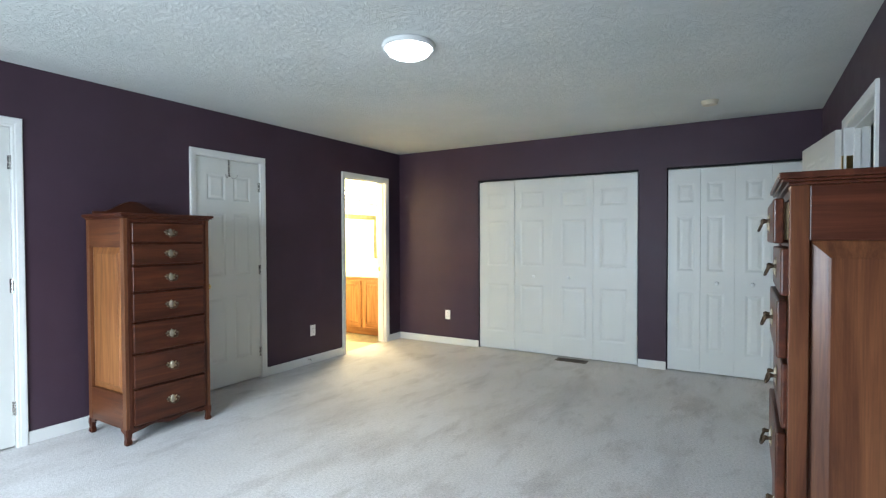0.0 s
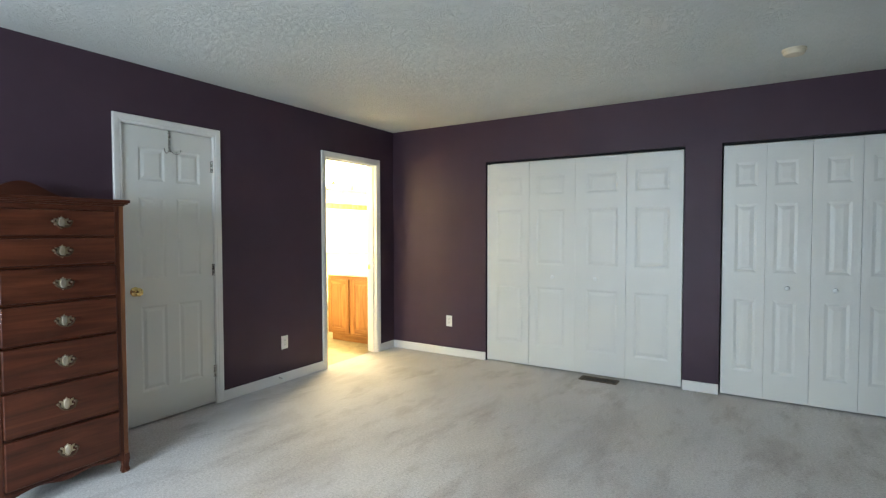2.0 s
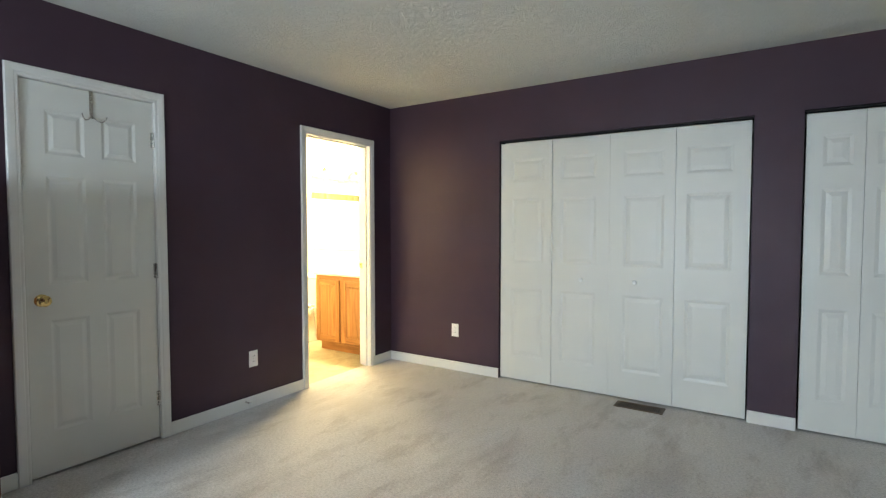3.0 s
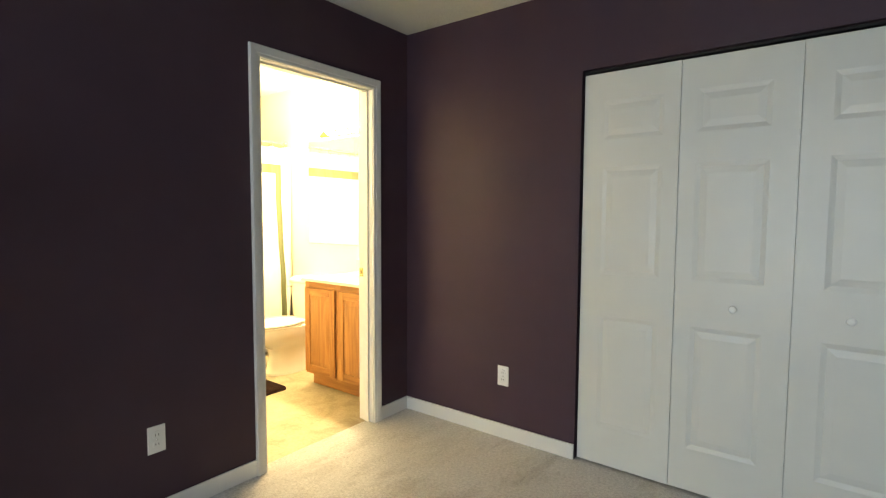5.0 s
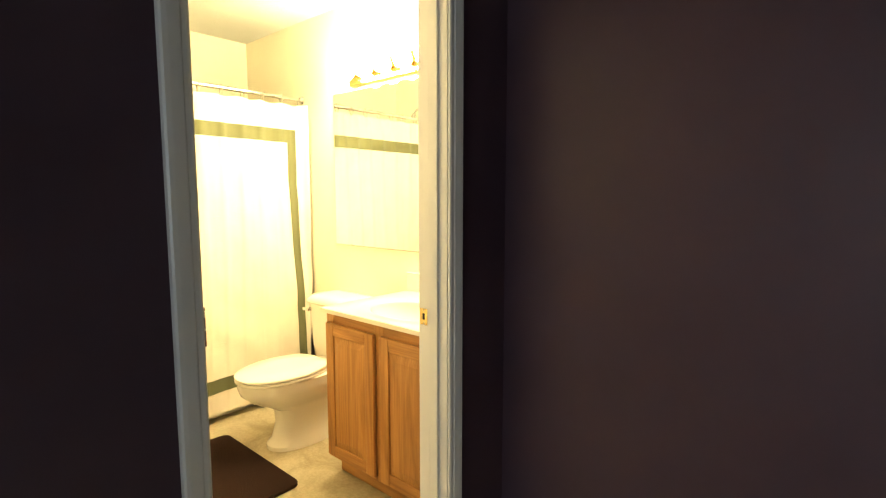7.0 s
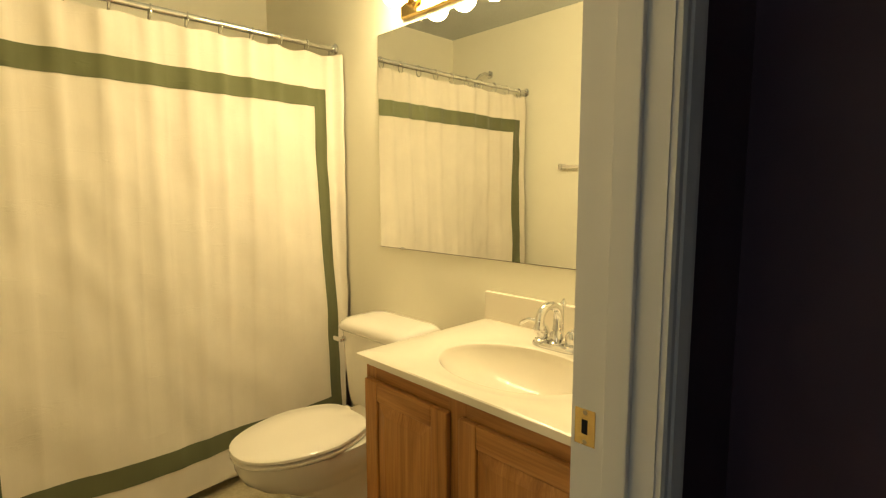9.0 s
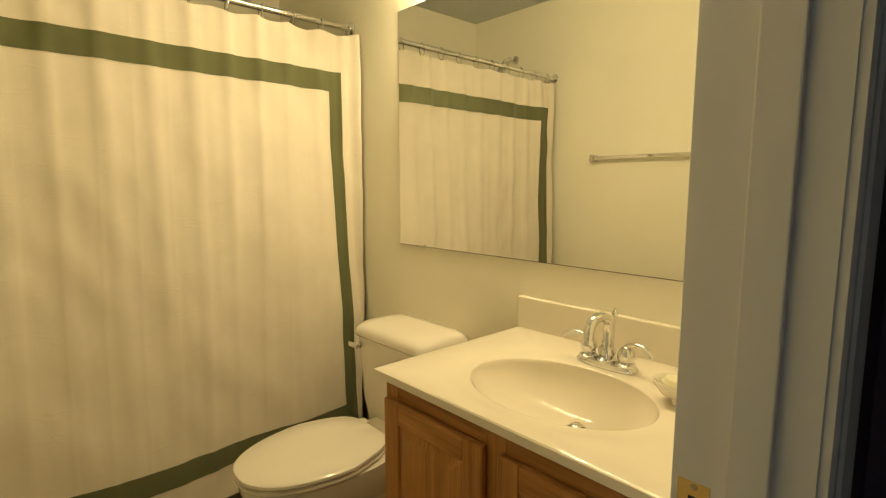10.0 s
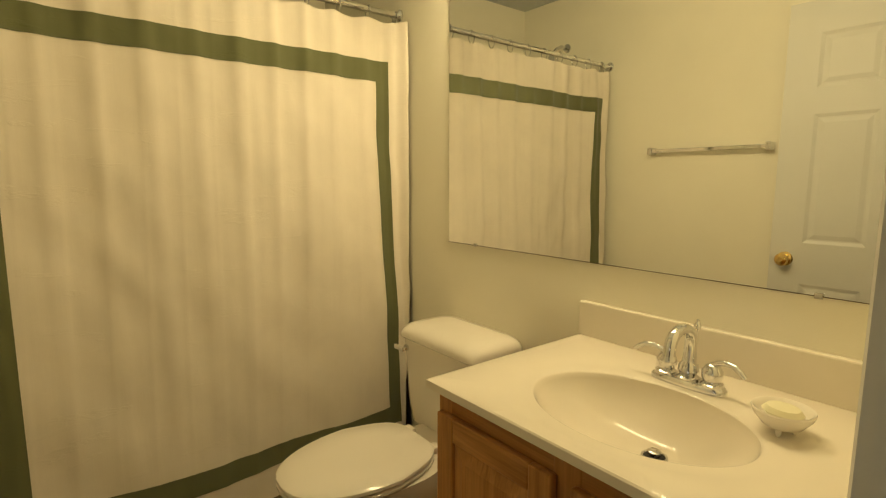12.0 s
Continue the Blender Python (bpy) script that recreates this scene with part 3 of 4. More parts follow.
    scallop = [(-hw + 0.06, 0.10)] + [(-hw + 0.06 + (2 * hw - 0.12) * k / n, 0.085 - 0.02 * math.cos(2 * math.pi * k / n) ** 2 + 0.01) for k in range(n + 1)] + [(hw - 0.06, 0.10)]
    part("apron", bm_prism(bmesh.new(), scallop, "y", 0.002, 0.02), CHERRY_X, th)
    return th


# side woods differ only by how much daylight is coloured into each chest
tall_chest(pose(0.588, -3.478, 0, 0, 0, 90), "tall reddish cherry chest of seven drawers against purple wall", (0, 0, 0, 0, 0, 0, 0), 1.2745, LIT_SIDE_Z, SIDE_Y, LIT_PANEL_Z)
tall_chest(pose(4.075, -3.535, 0, 0, 0, -90), "tall reddish cherry chest with its drawers slightly pulled out", (0.022, 0.004, 0.012, 0.0, 0.012, 0.0, 0.014), 1.315, DIM_SIDE_Z, CHERRY_Y, LIT_SIDE_Z)


def outlet(m):
    th = thing("wall_outlet", m, "white duplex outlet with a plain cover plate", "outlet", "wall outlets")
    part("cover_plate", boxes((-0.036, 0.036, -0.006, 0, -0.058, 0.058), bevel=0.003), PLASTIC, th)
    for s in (-1, 1):
        rec = part("receptacle", bm_lathe(bmesh.new(), [(0.017, 0), (0.0165, 0.0025)], (0, -0.006, s * 0.02), "-y", 20), PLASTIC, th)
        part("slot", boxes((-0.007, -0.005, -0.0092, -0.008, s * 0.02 - 0.004, s * 0.02 + 0.005), (0.005, 0.007, -0.0092, -0.008, s * 0.02 - 0.004, s * 0.02 + 0.005)), DARK, rec, "dark slots")
    part("screw", bm_lathe(bmesh.new(), [(0.003, 0), (0.002, 0.001)], (0, -0.006, 0), "-y", 10), NICKEL, th)


outlet(pose(0, -1.585, 0.35, 0, 0, 90))
outlet(pose(0.742, 0, 0.366))

reg = thing("floor_register", pose(2.355, -0.105, 0), "brown metal floor register set in the carpet", "floor vent")
part("rim", boxes((-0.165, 0.165, -0.065, -0.052, -0.001, 0.006), (-0.165, 0.165, 0.052, 0.065, -0.001, 0.006), (-0.165, -0.145, -0.052, 0.052, -0.001, 0.006), (0.145, 0.165, -0.052, 0.052, -0.001, 0.006)), BRONZE, reg)
part("well", boxes((-0.145, 0.145, -0.052, 0.052, 0.0005, 0.0015)), DARK, reg, "dark duct opening")
for k in range(22):
    x = -0.138 + k * 0.0131
    part("slat", boxes((x - 0.0022, x + 0.0022, -0.052, 0.052, 0.0015, 0.005)), BRONZE, reg)

sm = thing("smoke_detector", pose(3.70, -0.79, CEIL), "aged cream plastic smoke detector on the ceiling", "smoke detector")
part("base", bm_lathe(bmesh.new(), [(0.066, 0), (0.066, 0.010), (0.062, 0.012)], (0, 0, 0), "-z", 32), AGED, sm, "", True)
part("cover", bm_lathe(bmesh.new(), [(0.060, 0.011), (0.060, 0.022), (0.052, 0.034), (0.030, 0.038), (0.012, 0.038), (0.0, 0.036)], (0, 0, 0), "-z", 32), AGED, sm, "", True)

cl = thing("ceiling_light", pose(2.30, -3.06, CEIL), "round white flush ceiling light, switched on", "ceiling light")
part("trim_ring", bm_lathe(bmesh.new(), [(0.150, 0), (0.153, 0.006), (0.148, 0.022), (0.138, 0.028), (0.134, 0.022)], (0, 0, 0), "-z", 48), PLASTIC, cl, "white trim ring", True)
part("diffuser", bm_lathe(bmesh.new(), [(0.133, 0.02), (0.131, 0.034), (0.117, 0.054), (0.087, 0.070), (0.046, 0.079), (0.0, 0.081)], (0, 0, 0), "-z", 48), DIFFUSER, cl, "glowing white glass bowl", True)

ds = thing("door_stopper", pose(0.012, -1.66, 0.055), "small white spring door stop on the baseboard", "door stop")
part("spring", bm_tube(bmesh.new(), [(0, 0, 0), (0.05, 0, -0.001)], 0.006, 10), NICKEL, ds)
part("tip", bm_tube(bmesh.new(), [(0.05, 0, -0.001), (0.064, 0, -0.001)], [0.009, 0.008], 12), PLASTIC, ds)

# ---- bathroom things ----
COUNTER = 0.82
VAN = (-0.905, -0.120)
VAN_Y = -0.125

van = thing("vanity_cabinet", pose(0, 0, 0), "honey oak vanity cabinet with two raised panel doors", "cabinet")
part("carcass", boxes((VAN[0], VAN[0] + 0.016, VAN_Y + 0.019, BATH_N - 0.001, 0.10, COUNTER - 0.022), (VAN[1] - 0.016, VAN[1], VAN_Y + 0.019, BATH_N - 0.001, 0.10, COUNTER - 0.022), (VAN[0] + 0.016, VAN[1] - 0.016, VAN_Y + 0.019, BATH_N - 0.001, 0.10, 0.115)), OAK_Z, van)
part("toe_kick", boxes((VAN[0] + 0.004, VAN[1] - 0.004, VAN_Y + 0.065, VAN_Y + 0.08, 0.0, 0.10), (VAN[0] + 0.004, VAN[0] + 0.018, VAN_Y + 0.08, BATH_N - 0.001, 0.0, 0.10)), OAK_X, van, "recessed oak toe kick")
mid = -0.542
for a, b in ((VAN[0], VAN[0] + 0.045), (mid - 0.03, mid + 0.03), (VAN[1] - 0.045, VAN[1])):
    part("face_stile", boxes((a, b, VAN_Y, VAN_Y + 0.019, 0.10, COUNTER - 0.022), bevel=0.0015), OAK_Z, van)
for a, b in ((VAN[0] + 0.045, mid - 0.03), (mid + 0.03, VAN[1] - 0.045)):
    for z0, z1 in ((0.10, 0.14), (0.735, COUNTER - 0.022)):
        part("face_rail", boxes((a, b, VAN_Y + 0.0005, VAN_Y + 0.019, z0, z1)), OAK_X, van)


def oak_door(x0, x1, z0, z1):
    y = VAN_Y - 0.019
    d = part("door", boxes((x0, x0 + 0.055, y, VAN_Y - 0.001, z0, z1), (x1 - 0.055, x1, y, VAN_Y - 0.001, z0, z1), bevel=0.004), OAK_Z, van, "raised panel oak door")
    for za, zb in ((z0, z0 + 0.055), (z1 - 0.055, z1)):
        part("rail", boxes((x0 + 0.0545, x1 - 0.0545, y + 0.0005, VAN_Y - 0.0015, za, zb), bevel=0.003), OAK_X, d)
    a, b, c, e = x0 + 0.054, x1 - 0.054, z0 + 0.054, z1 - 0.054
    bm = bmesh.new()
    rings = []
    for g, yy in ((0, y + 0.008), (0.003, y + 0.007), (0.030, y + 0.002), (0.034, y + 0.001)):
        rings.append([(a + g, yy, c + g), (b - g, yy, c + g), (b - g, yy, e - g), (a + g, yy, e - g)])
    part("panel", bm_loft(bm, rings), OAK_Z, d)


oak_door(VAN[0] + 0.014, mid - 0.020, 0.118, 0.752)
oak_door(mid + 0.020, VAN[1] - 0.014, 0.118, 0.752)

# worktop with the moulded bowl
DR = (-0.527, 0.140)
BOWL = (-0.543, 0.082, 0.220, 0.160)


def worktop():
    """The slab with its oval basin, laid out in rings round the basin and out to the slab's edge."""
    x0, x1, y0, y1 = -0.924, -0.1165, -0.150, BATH_N - 0.001
    bx, by, rx, ry = BOWL
    n = 128
    bm = bmesh.new()
    rows = []
    corners = [math.atan2(y - by, x - bx) % (2 * math.pi) for x in (x0, x1) for y in (y0, y1)]
    turns = [2 * math.pi * k / n for k in range(n)]
    for c in corners:
        k = min(range(n), key=lambda q: abs(turns[q] - c))
        turns[k] = c

    def edge(a):
        c, d = math.cos(a), math.sin(a)
        t = min(((x1 if c > 0 else x0) - bx) / c if abs(c) > 1e-6 else 9, ((y1 if d > 0 else y0) - by) / d if abs(d) > 1e-6 else 9)
        return bx + c * t, by + d * t

    def oval(a, f):
        c, d = math.cos(a), math.sin(a)
        t = f / math.hypot(c / rx, d / ry)
        lean = max(0.0, 1 - f) ** 0.8
        return bx + c * t + (DR[0] - bx) * lean, by + d * t + (DR[1] - by) * lean
    deep = 0.112
    for f, z in [(q, -0.0045 - deep * (1 - q ** 2.5) ** 0.75) for q in (0.06, 0.15, 0.25, 0.35, 0.45, 0.55, 0.65, 0.74, 0.82, 0.88, 0.93, 0.965, 0.985)] + [(1.0, -0.0045), (1.015, -0.0018), (1.035, -0.001), (1.19, -0.001), (1.205, 0.0)]:
        rows.append([bm.verts.new((*oval(a, f), COUNTER + z)) for a in turns])
    for w in (0.35, 0.94, 1.0):
        row = []
        for a in turns:
            p, q = oval(a, 1.205), edge(a)
            row.append(bm.verts.new((p[0] + (q[0] - p[0]) * w, p[1] + (q[1] - p[1]) * w, COUNTER - (0.003 if w == 1.0 else 0))))
        rows.append(row)
    rows.append([bm.verts.new((v.co.x, v.co.y, COUNTER - 0.021)) for v in rows[-1]])
    for a, b in zip(rows, rows[1:]):
        for k in range(n):
            bm.faces.new((a[k], a[(k + 1) % n], b[(k + 1) % n], b[k]))
    bm.faces.new(rows[0])
    return bm


top = thing("sink_counter", pose(0, 0, 0), "cream cultured marble vanity top with moulded oval basin", "sink")
part("basin_top", worktop(), MARBLE, top, "", True)
part("backsplash", boxes((-0.924, -0.1165, BATH_N - 0.022, BATH_N - 0.001, COUNTER - 0.002, COUNTER + 0.1), bevel=0.004), MARBLE, top, "low cream backsplash")
dz = COUNTER - 0.1165 + 0.001
part("drain", bm_lathe(bmesh.new(), [(0.027, 0), (0.026, 0.003), (0.022, 0.004), (0.0205, 0.002)], (*DR, dz), "z", 28), CHROME, top, "chrome drain ring", True)
part("drain_hole", bm_lathe(bmesh.new(), [(0.0205, 0.0025), (0.001, 0.0026)], (*DR, dz), "z", 24), DARK, top, "dark drain opening")
part("stopper", bm_lathe(bmesh.new(), [(0.012, 0.003), (0.0145, 0.010), (0.012, 0.012), (0.0, 0.0125)], (DR[0] - 0.003, DR[1] + 0.005, dz), "z", 20), NICKEL, top, "", True)

FX, FY = -0.538, 0.286
fa = thing("faucet", pose(FX, FY, COUNTER), "chrome centerset faucet with curved levers", "faucet")
n = 36
oval = [(0.082 * math.copysign(abs(math.cos(2 * math.pi * k / n)) ** 0.6, math.cos(2 * math.pi * k / n)), 0.027 * math.copysign(abs(math.sin(2 * math.pi * k / n)) ** 0.8, math.sin(2 * math.pi * k / n))) for k in range(n)]
part("base_plate", bm_loft(bmesh.new(), [[(x * s, y * s, z) for x, y in oval] for s, z in ((1, 0), (1, 0.008), (0.95, 0.013), (0.86, 0.016))]), CHROME, fa, "", True)
for s in (-1, 1):
    hb = part("valve_body", bm_lathe(bmesh.new(), [(0.023, 0.014), (0.023, 0.020), (0.017, 0.024), (0.021, 0.032), (0.021, 0.046), (0.015, 0.058), (0.006, 0.064), (0, 0.065)], (s * 0.051, 0, 0), "z", 24), CHROME, fa, "", True)
    part("lever", bm_tube(bmesh.new(), [(s * (0.051 + d), -0.002 - 0.2 * d, 0.060 + q) for d, q in ((0.0, 0), (0.012, 0.008), (0.028, 0.013), (0.045, 0.012), (0.060, 0.004), (0.070, -0.006))], [0.007, 0.006, 0.0055, 0.0055, 0.006, 0.005], 12), CHROME, hb, "curved chrome lever", True)
part("spout_base", bm_lathe(bmesh.new(), [(0.024, 0.014), (0.024, 0.020), (0.017, 0.025), (0.022, 0.034), (0.020, 0.046), (0.013, 0.056), (0.013, 0.064)], (0, 0, 0), "z", 24), CHROME, fa, "", True)
sp = [(0, 0, 0.055), (0, 0.002, 0.085)] + [(0, -0.043 + 0.045 * math.cos(a), 0.098 + 0.036 * math.sin(a)) for a in (math.pi * k / 12 for k in range(13))] + [(0, -0.090, 0.083)]
part("spout", bm_tube(bmesh.new(), sp, [0.014, 0.013] + [0.0125] * 13 + [0.013], 16), CHROME, fa, "gooseneck chrome spout", True)
part("aerator", bm_lathe(bmesh.new(), [(0.016, 0), (0.017, 0.006), (0.015, 0.014), (0.013, 0.017)], (0, -0.090, 0.070), "z", 20), CHROME, fa, "", True)
part("lift_rod", bm_lathe(bmesh.new(), [(0.0025, 0.01), (0.0025, 0.118), (0.006, 0.121), (0.008, 0.128), (0.006, 0.135), (0.0035, 0.138), (0.004, 0.142), (0, 0.144)], (0, 0.030, 0), "z", 14), CHROME, fa, "thin chrome lift rod", True)

sd = thing("soap_dish", pose(-0.328, 0.203, COUNTER), "round white ceramic soap dish on little feet", "soap dish")
part("bowl", bm_lathe(bmesh.new(), [(0.017, 0.010), (0.032, 0.016), (0.046, 0.034), (0.050, 0.044), (0.049, 0.047), (0.045, 0.045), (0.040, 0.036), (0.027, 0.026), (0.0, 0.023)], (0, 0, 0), "z", 40), PORCELAIN, sd, "", True)
for k in range(3):
    a = 2 * math.pi * k / 3 + 0.6
    part("foot", bm_lathe(bmesh.new(), [(0.003, 0), (0.005, 0.005), (0.006, 0.013), (0.003, 0.016)], (0.02 * math.cos(a), 0.02 * math.sin(a), 0), "z", 12), PORCELAIN, sd, "", True)
so = tagged(link_mesh("soap", bm_lathe(bmesh.new(), [(0.0, -0.011), (0.024, -0.009), (0.033, 0.0), (0.026, 0.009), (0.0, 0.012)], (0, 0, 0), "z", 32), SOAP, True), "worn oval bar of cream soap in the dish", "soap")
so.matrix_world = pose(-0.328, 0.203, COUNTER + 0.0400, 6, 4, 20) @ Matrix.Diagonal((1, 0.72, 1, 1))

ho = thing("paper_holder", pose(VAN[0], 0.0, 0.735), "small chrome paper holder on the cabinet side", "paper holder")
part("mount", bm_lathe(bmesh.new(), [(0.02, 0), (0.02, 0.006), (0.012, 0.01)], (0, -0.06, 0), "-x", 20), CHROME, ho, "", True)
part("arm", bm_tube(bmesh.new(), [(0, -0.06, 0), (-0.045, -0.06, 0), (-0.055, -0.05, 0), (-0.055, 0.07, 0)], 0.006, 10), CHROME, ho, "", True)

# mirror, clips and lamp bar
MIR = (-1.555, -0.205, 1.035, 1.940)
mi = thing("wall_mirror", pose(0, 0, 0), "large frameless mirror above the vanity", "mirror")
part("mirror_glass", boxes((MIR[0], MIR[1], BATH_N - 0.006, BATH_N - 0.0046, MIR[2], MIR[3])), MIRROR, mi)
part("mirror_edge", boxes((MIR[0] - 0.002, MIR[1] + 0.002, BATH_N - 0.0045, BATH_N - 0.001, MIR[2] - 0.002, MIR[3] + 0.002)), BRONZE, mi, "thin dark mirror edge")
for x, z, s in ((-1.40, MIR[2], -1), (-0.35, MIR[2], -1), (-1.28, MIR[3], 1), (-0.5, MIR[3], 1)):
    part("clip", boxes((x - 0.008, x + 0.008, BATH_N - 0.010, BATH_N - 0.0065, z - 0.006, z + 0.006), bevel=0.0015), NICKEL, mi, "small metal mirror clip")

lb = thing("vanity_light", pose(0, 0, 0), "brass bar light with a row of lit globe bulbs", "wall lamp")
LX0, LX1, LZ = -1.375, -0.465, 2.015
part("backplate", boxes((LX0, LX1, BATH_N - 0.028, BATH_N - 0.001, LZ - 0.055, LZ + 0.055), bevel=0.006), BRASS, lb, "polished brass strip")
for k in range(6):
    bx = LX0 + 0.075 + k * (LX1 - LX0 - 0.15) / 5
    cup = part("socket", bm_lathe(bmesh.new(), [(0.030, 0), (0.028, 0.006), (0.021, 0.012), (0.021, 0.036), (0.018, 0.038)], (bx, BATH_N - 0.028, LZ), "-y", 24), BRASS, lb, "", True)
    prof = [(0.016, 0.036)] + [(0.0475 * math.sin(a), 0.088 - 0.0475 * math.cos(a)) for a in (math.pi * (0.12 + 0.88 * q / 14) for q in range(15))]
    part("bulb", bm_lathe(bmesh.new(), prof, (bx, BATH_N - 0.028, LZ), "-y", 24), BULB, cup, "lit frosted globe bulb", True)

# toilet
TX = -1.345
to = thing("toilet", pose(TX, 0, 0), "white two piece toilet with the lid down", "toilet")


def egg(cy, rx, back, front, z, n=40, sq=0.85, taper=0.0):
    """An elongated bowl outline: rounder at the front (-y), squarer at the back."""
    pts = []
    for k in range(n):
        a = 2 * math.pi * k / n
        c, s = math.cos(a), math.sin(a)
        y = cy + (back if s > 0 else front) * (abs(s) ** (0.5 if s > 0 else 1.0)) * (1 if s > 0 else -1)
        x = rx * math.copysign(abs(c) ** (0.5 if s > 0 else sq), c)
        pts.append((x * (1 - taper * max(0.0, y - cy) / back), y, z))
    return pts


part("bowl", bm_loft(bmesh.new(), [egg(0.03, 0.122, 0.20, 0.225, -0.003), egg(0.03, 0.122, 0.20, 0.225, 0.018), egg(0.03, 0.104, 0.19, 0.195, 0.045), egg(0.03, 0.096, 0.19, 0.172, 0.13), egg(0.02, 0.100, 0.19, 0.172, 0.205), egg(-0.01, 0.126, 0.20, 0.205, 0.245), egg(-0.04, 0.156, 0.20, 0.240, 0.280), egg(-0.055, 0.174, 0.19, 0.266, 0.315), egg(-0.06, 0.180, 0.19, 0.276, 0.350), egg(-0.06, 0.182, 0.19, 0.280, 0.385)]), PORCELAIN, to, "", True)
part("deck", boxes((-0.115, 0.115, 0.08, 0.40, 0.30, 0.392), bevel=0.02), PORCELAIN, to, "", True)
part("seat", bm_loft(bmesh.new(), [egg(-0.06, 0.183, 0.185, 0.285, 0.387, taper=0.25), egg(-0.06, 0.187, 0.187, 0.289, 0.392, taper=0.25), egg(-0.06, 0.187, 0.187, 0.289, 0.399, taper=0.25), egg(-0.06, 0.181, 0.183, 0.283, 0.403, taper=0.25)]), PORCELAIN, to, "white toilet seat", True)
part("lid", bm_loft(bmesh.new(), [egg(-0.06, 0.179, 0.181, 0.281, 0.405, taper=0.25), egg(-0.06, 0.188, 0.186, 0.290, 0.411, taper=0.25), egg(-0.06, 0.187, 0.186, 0.289, 0.420, taper=0.25), egg(-0.06, 0.176, 0.178, 0.278, 0.427, taper=0.25), egg(-0.06, 0.09, 0.10, 0.15, 0.430, taper=0.25)]), PORCELAIN, to, "closed white toilet lid", True)
for s in (-1, 1):
    part("seat_hinge", boxes((s * 0.075 - 0.022, s * 0.075 + 0.022, 0.118, 0.155, 0.388, 0.412), bevel=0.006), PORCELAIN, to, "", True)


def slab_ring(w, y0, y1, z, r, n=6):
    pts = []
    for cx, cy, a0 in ((w - r, y1 - r, 0), (-w + r, y1 - r, 90), (-w + r, y0 + r, 180), (w - r, y0 + r, 270)):
        for k in range(n + 1):
            a = radians(a0 + 90 * k / n)
            pts.append((cx + r * math.cos(a), cy + r * math.sin(a), z))
    return pts


part("tank", bm_loft(bmesh.new(), [slab_ring(0.175, 0.215, 0.41, 0.385, 0.03), slab_ring(0.185, 0.205, 0.412, 0.45, 0.03), slab_ring(0.200, 0.195, 0.415, 0.70, 0.03)]), PORCELAIN, to, "", True)
part("tank_lid", bm_loft(bmesh.new(), [slab_ring(0.205, 0.188, 0.418, 0.70, 0.035), slab_ring(0.213, 0.180, 0.420, 0.708, 0.04), slab_ring(0.213, 0.180, 0.420, 0.722, 0.045), slab_ring(0.209, 0.185, 0.417, 0.735, 0.05), slab_ring(0.200, 0.195, 0.410, 0.745, 0.055), slab_ring(0.183, 0.213, 0.398, 0.752, 0.055), slab_ring(0.150, 0.245, 0.37, 0.756, 0.045), slab_ring(0.08, 0.28, 0.33, 0.757, 0.02)]), PORCELAIN, to, "white tank lid", True)
lev = part("flush_lever", bm_lathe(bmesh.new(), [(0.012, 0), (0.012, 0.008), (0.008, 0.018)], (-0.165, 0.195, 0.665), "-y", 16), CHROME, to, "chrome flush lever", True)
part("handle", boxes((-0.215, -0.155, 0.168, 0.180, 0.655, 0.673), bevel=0.004), CHROME, lev)

# rug
rug = bmesh.new()
n = 6
pts = []
rx0, rx1, ry0, ry1, rr = -1.66, -0.935, -0.76, -0.268, 0.04
for cx, cy, a0 in ((rx1 - rr, ry1 - rr, 0), (rx0 + rr, ry1 - rr, 90), (rx0 + rr, ry0 + rr, 180), (rx1 - rr, ry0 + rr, 270)):
    for k in range(n + 1):
        a = radians(a0 + 90 * k / n)
        pts.append((cx + rr * math.cos(a), cy + rr * math.sin(a)))
rc = Vector(((rx0 + rx1) / 2, (ry0 + ry1) / 2))
bm_loft(rug, [[(x, y, -0.003) for x, y in pts], [(x, y, 0.010) for x, y in pts], [(rc.x + (x - rc.x) * 0.985, rc.y + (y - rc.y) * 0.98, 0.016) for x, y in pts]])
tagged(link_mesh("bath_mat", rug, RUG, True), "dark brown plush bath mat on the vinyl floor", "rug")

# bathtub
CX = -1.895
tb = thing("bathtub", pose(0, 0, 0), "white alcove bathtub behind the shower curtain", "bathtub")
ty0, ty1, tx1 = BATH_S + 0.002, BATH_N - 0.002, CX - 0.045
part("apron", boxes((tx1 - 0.02, tx1, ty0, ty1, -0.003, 0.36), bevel=0.006), PORCELAIN, tb)
part("rim", boxes((tx1 - 0.09, tx1 + 0.006, ty0, ty1, 0.36, 0.385), (BATH_W + 0.002, BATH_W + 0.06, ty0, ty1, 0.36, 0.385), (BATH_W + 0.06, tx1 - 0.09, ty0, ty0 + 0.09, 0.36, 0.385), (BATH_W + 0.06, tx1 - 0.09, ty1 - 0.09, ty1, 0.36, 0.385)), PORCELAIN, tb)
part("basin", boxes((BATH_W + 0.06, tx1 - 0.09, ty0 + 0.09, ty1 - 0.09, 0.05, 0.06)), PORCELAIN, tb)

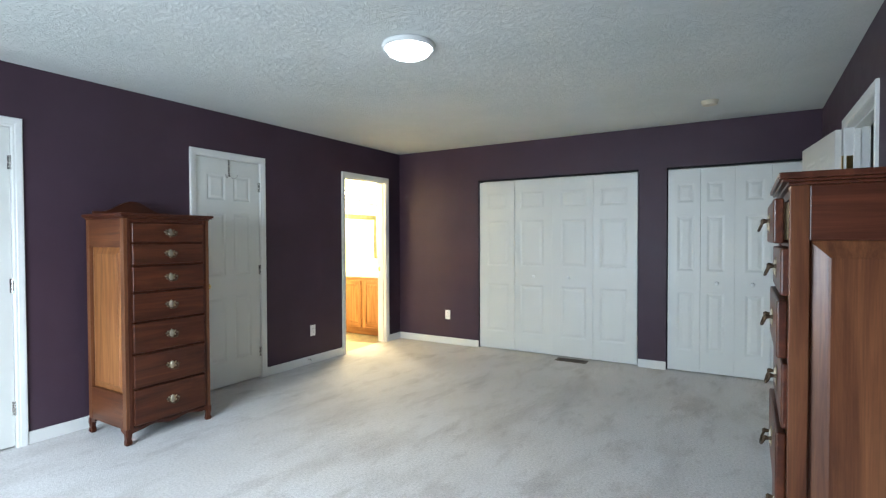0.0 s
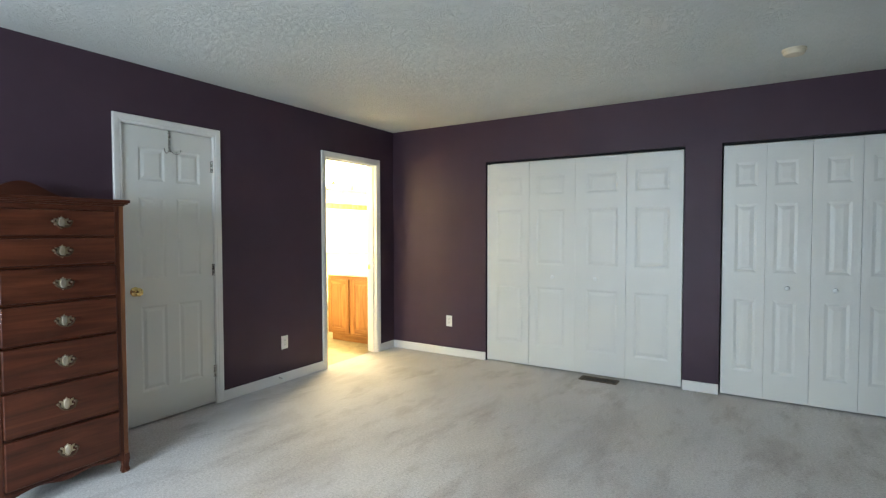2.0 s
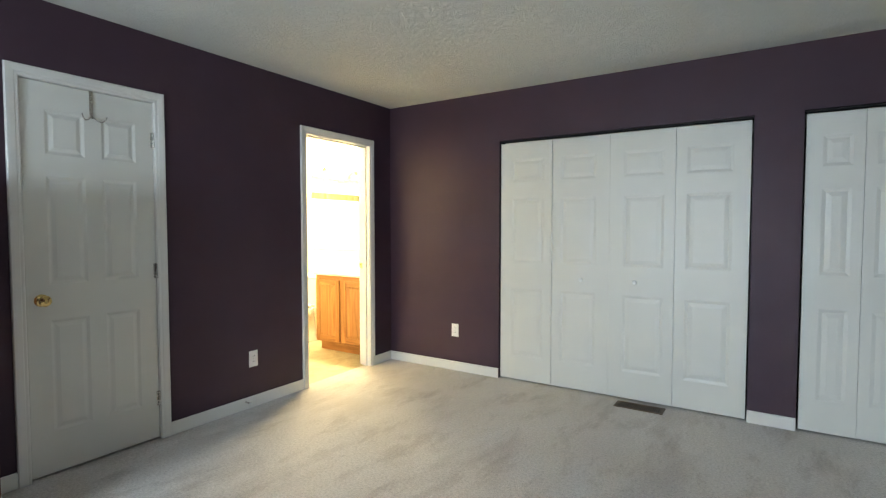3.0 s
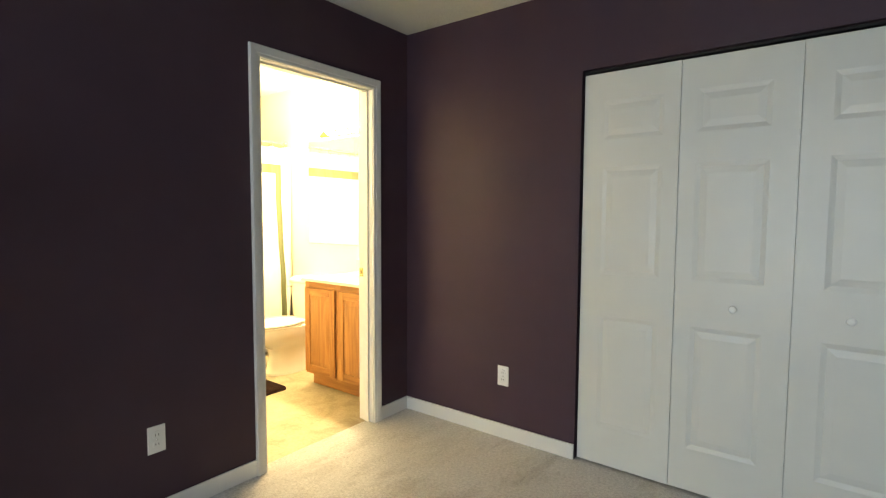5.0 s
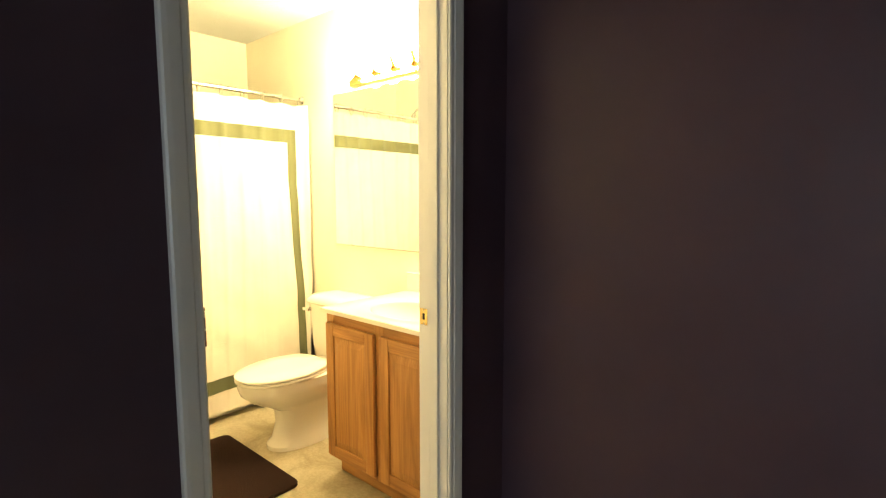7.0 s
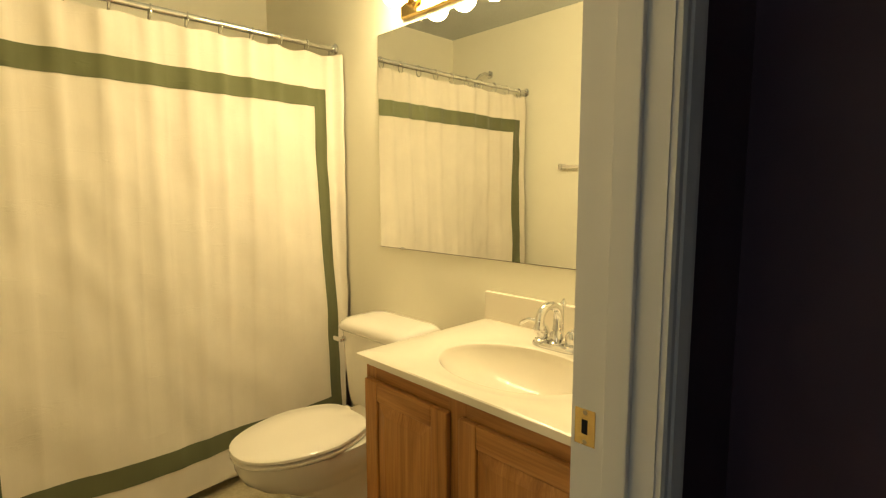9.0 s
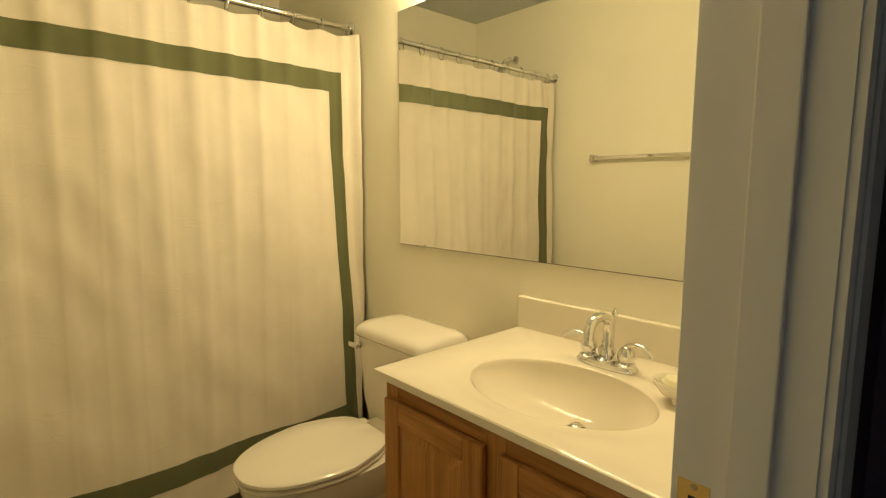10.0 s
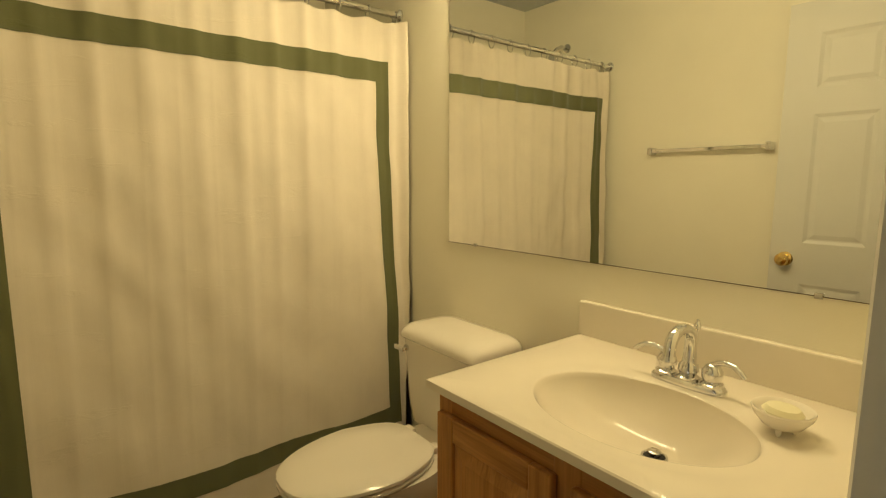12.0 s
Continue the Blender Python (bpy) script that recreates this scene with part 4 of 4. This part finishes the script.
# curtain rod, rings, curtain
ROD = 1.950
rod = thing("curtain_rod", pose(0, 0, 0), "chrome shower curtain rod between the walls", "curtain rod")
part("tube", bm_tube(bmesh.new(), [(CX, BATH_S + 0.004, ROD), (CX, BATH_N - 0.004, ROD)], 0.0127, 16), CHROME, rod, "", True)
part("flange", bm_lathe(bmesh.new(), [(0.027, 0), (0.027, 0.006), (0.018, 0.014), (0.016, 0.022)], (CX, BATH_N - 0.001, ROD), "-y", 24), CHROME, rod, "", True)
part("flange", bm_lathe(bmesh.new(), [(0.027, 0), (0.027, 0.006), (0.018, 0.014), (0.016, 0.022)], (CX, BATH_S + 0.001, ROD), "y", 24), CHROME, rod, "", True)

C0, C1 = -1.035, 0.424
CTOP, CBOT = 1.905, 0.055


def drape(y, z):
    """The curtain's surface: shallow folds that deepen downwards, and bunched folds at the mirror wall."""
    v = (CTOP - z) / (CTOP - CBOT)
    amp = 0.005 + 0.006 * math.sin(math.pi * min(1, v))
    x = CX + 0.016 + 0.030 * min(1, v * 1.1)
    x += amp * 0.45 * (math.sin(y * 19 + 0.8 * math.sin(y * 5) + 0.9 * v) + 0.7 * math.sin(y * 11.3 + 1.1 - 1.3 * v))
    hang = (y - C0) / 0.129
    x += 0.011 * (1 - 0.85 * v) * (0.5 + 0.5 * math.cos(2 * math.pi * (hang + 0.12 * math.sin(7 * y + 2 * v)))) ** 2.5
    x += 0.0016 * (1 - abs(math.sin(math.pi * (hang * 1.21 + 0.3 + 0.45 * v)))) ** 3
    x += 0.014 * v * math.sin(7.5 * (y + 0.55 * v) + 1.0) * max(0.0, min(1.0, (0.1 - y) / 0.6))
    x += 0.022 * noise.noise(Vector((y * 3.2, z * 1.3, 0.3))) + 0.010 * noise.noise(Vector((y * 9.0 + z * 3.0, z * 5.0, 2.3)))
    near = max(0.0, (y - 0.33) / 0.09)
    x += 0.030 * min(1.0, near)
    x += 0.020 * near * math.sin(y * 95 + 0.6 * v)
    yy = y + 0.055 * v ** 1.8 * max(0.0, min(1.0, (y - 0.05) / 0.25)) * (1 - max(0.0, near - 0.6))
    pinch = 0.005 * max(0.0, 1 - v * 12) * math.cos(2 * math.pi * (y - C0) / 0.145)
    return Vector((x, min(yy, BATH_N - 0.012), z + pinch))


def cloth_piece(y0, y1, z0, z1, lift, ny, nz):
    bm = bmesh.new()
    sides = []
    for off in (lift, lift - 0.0015):
        grid = [[bm.verts.new(drape(y0 + (y1 - y0) * i / ny, z0 + (z1 - z0) * j / nz) + Vector((off, 0, 0))) for j in range(nz + 1)] for i in range(ny + 1)]
        for i in range(ny):
            for j in range(nz):
                bm.faces.new((grid[i][j], grid[i + 1][j], grid[i + 1][j + 1], grid[i][j + 1]))
        sides.append(grid)
    a, b = sides
    for i in range(ny):
        for j in (0, nz):
            bm.faces.new((a[i][j], a[i + 1][j], b[i + 1][j], b[i][j]))
    for j in range(nz):
        for i in (0, ny):
            bm.faces.new((a[i][j], a[i][j + 1], b[i][j + 1], b[i][j]))
    return bm


cu = thing("shower_curtain", pose(0, 0, 0), "cream cotton shower curtain with inset olive green border", "shower curtain")
part("cloth", cloth_piece(C0, C1, CBOT, CTOP, 0.0, 230, 90), CURTAIN, cu, "", True)
BZ0, BZ1, BW = 0.185, 1.750, 0.082
BY0, BY1 = -0.975, 0.346
part("border", cloth_piece(BY0, BY1, BZ1 - BW, BZ1, 0.0028, 200, 6), BAND, cu, "olive green top band", True)
part("border", cloth_piece(BY0, BY1, BZ0, BZ0 + BW, 0.0028, 200, 6), BAND, cu, "olive green lower band", True)
part("border", cloth_piece(BY1 - 0.052, BY1, BZ0 + BW, BZ1 - BW, 0.0028, 14, 70), BAND, cu, "olive green side band", True)
part("border", cloth_piece(BY0, BY0 + 0.075, BZ0 + BW, BZ1 - BW, 0.0028, 14, 70), BAND, cu, "olive green side band", True)
for k in range(12):
    y = C0 + 0.03 + k * (C1 - C0 - 0.05) / 11
    ring = [(CX + 0.002 + 0.019 * math.cos(a), y + 0.004 * math.sin(a), ROD - 0.014 + 0.030 * math.sin(a)) for a in (2 * math.pi * q / 20 for q in range(21))]
    part("curtain_ring", bm_tube(bmesh.new(), ring, 0.0022, 8, False), CHROME, cu, "small chrome curtain ring", True)

# shower arm on the far end wall
sh = thing("shower_fixture", pose(-2.22, BATH_S, 2.12), "chrome shower arm with its round flange", "shower head")
part("flange", bm_lathe(bmesh.new(), [(0.028, 0), (0.027, 0.006), (0.014, 0.012)], (0, 0, 0), "y", 20), CHROME, sh, "", True)
part("arm", bm_tube(bmesh.new(), [(0, 0.005, 0), (0, 0.06, 0.004), (0, 0.11, -0.02), (0, 0.15, -0.06)], 0.010, 12), CHROME, sh, "", True)
part("head", bm_lathe(bmesh.new(), [(0.012, 0), (0.018, 0.01), (0.034, 0.045), (0.034, 0.055), (0.0, 0.056)], (0, 0.15, -0.055), "-z", 24), CHROME, sh, "", True)

# towel bar
tw = thing("towel_bar", pose(0, BATH_S, 1.435), "clear and chrome towel bar on the cream wall", "towel bar")
for x in (-1.578, -0.985):
    part("bracket", boxes((x - 0.012, x + 0.012, 0.001, 0.06, -0.02, 0.02), bevel=0.004), CHROME, tw)
part("bar", boxes((-1.568, -0.995, 0.036, 0.054, -0.009, 0.009), bevel=0.002), POLISHED, tw, "square polished bar")
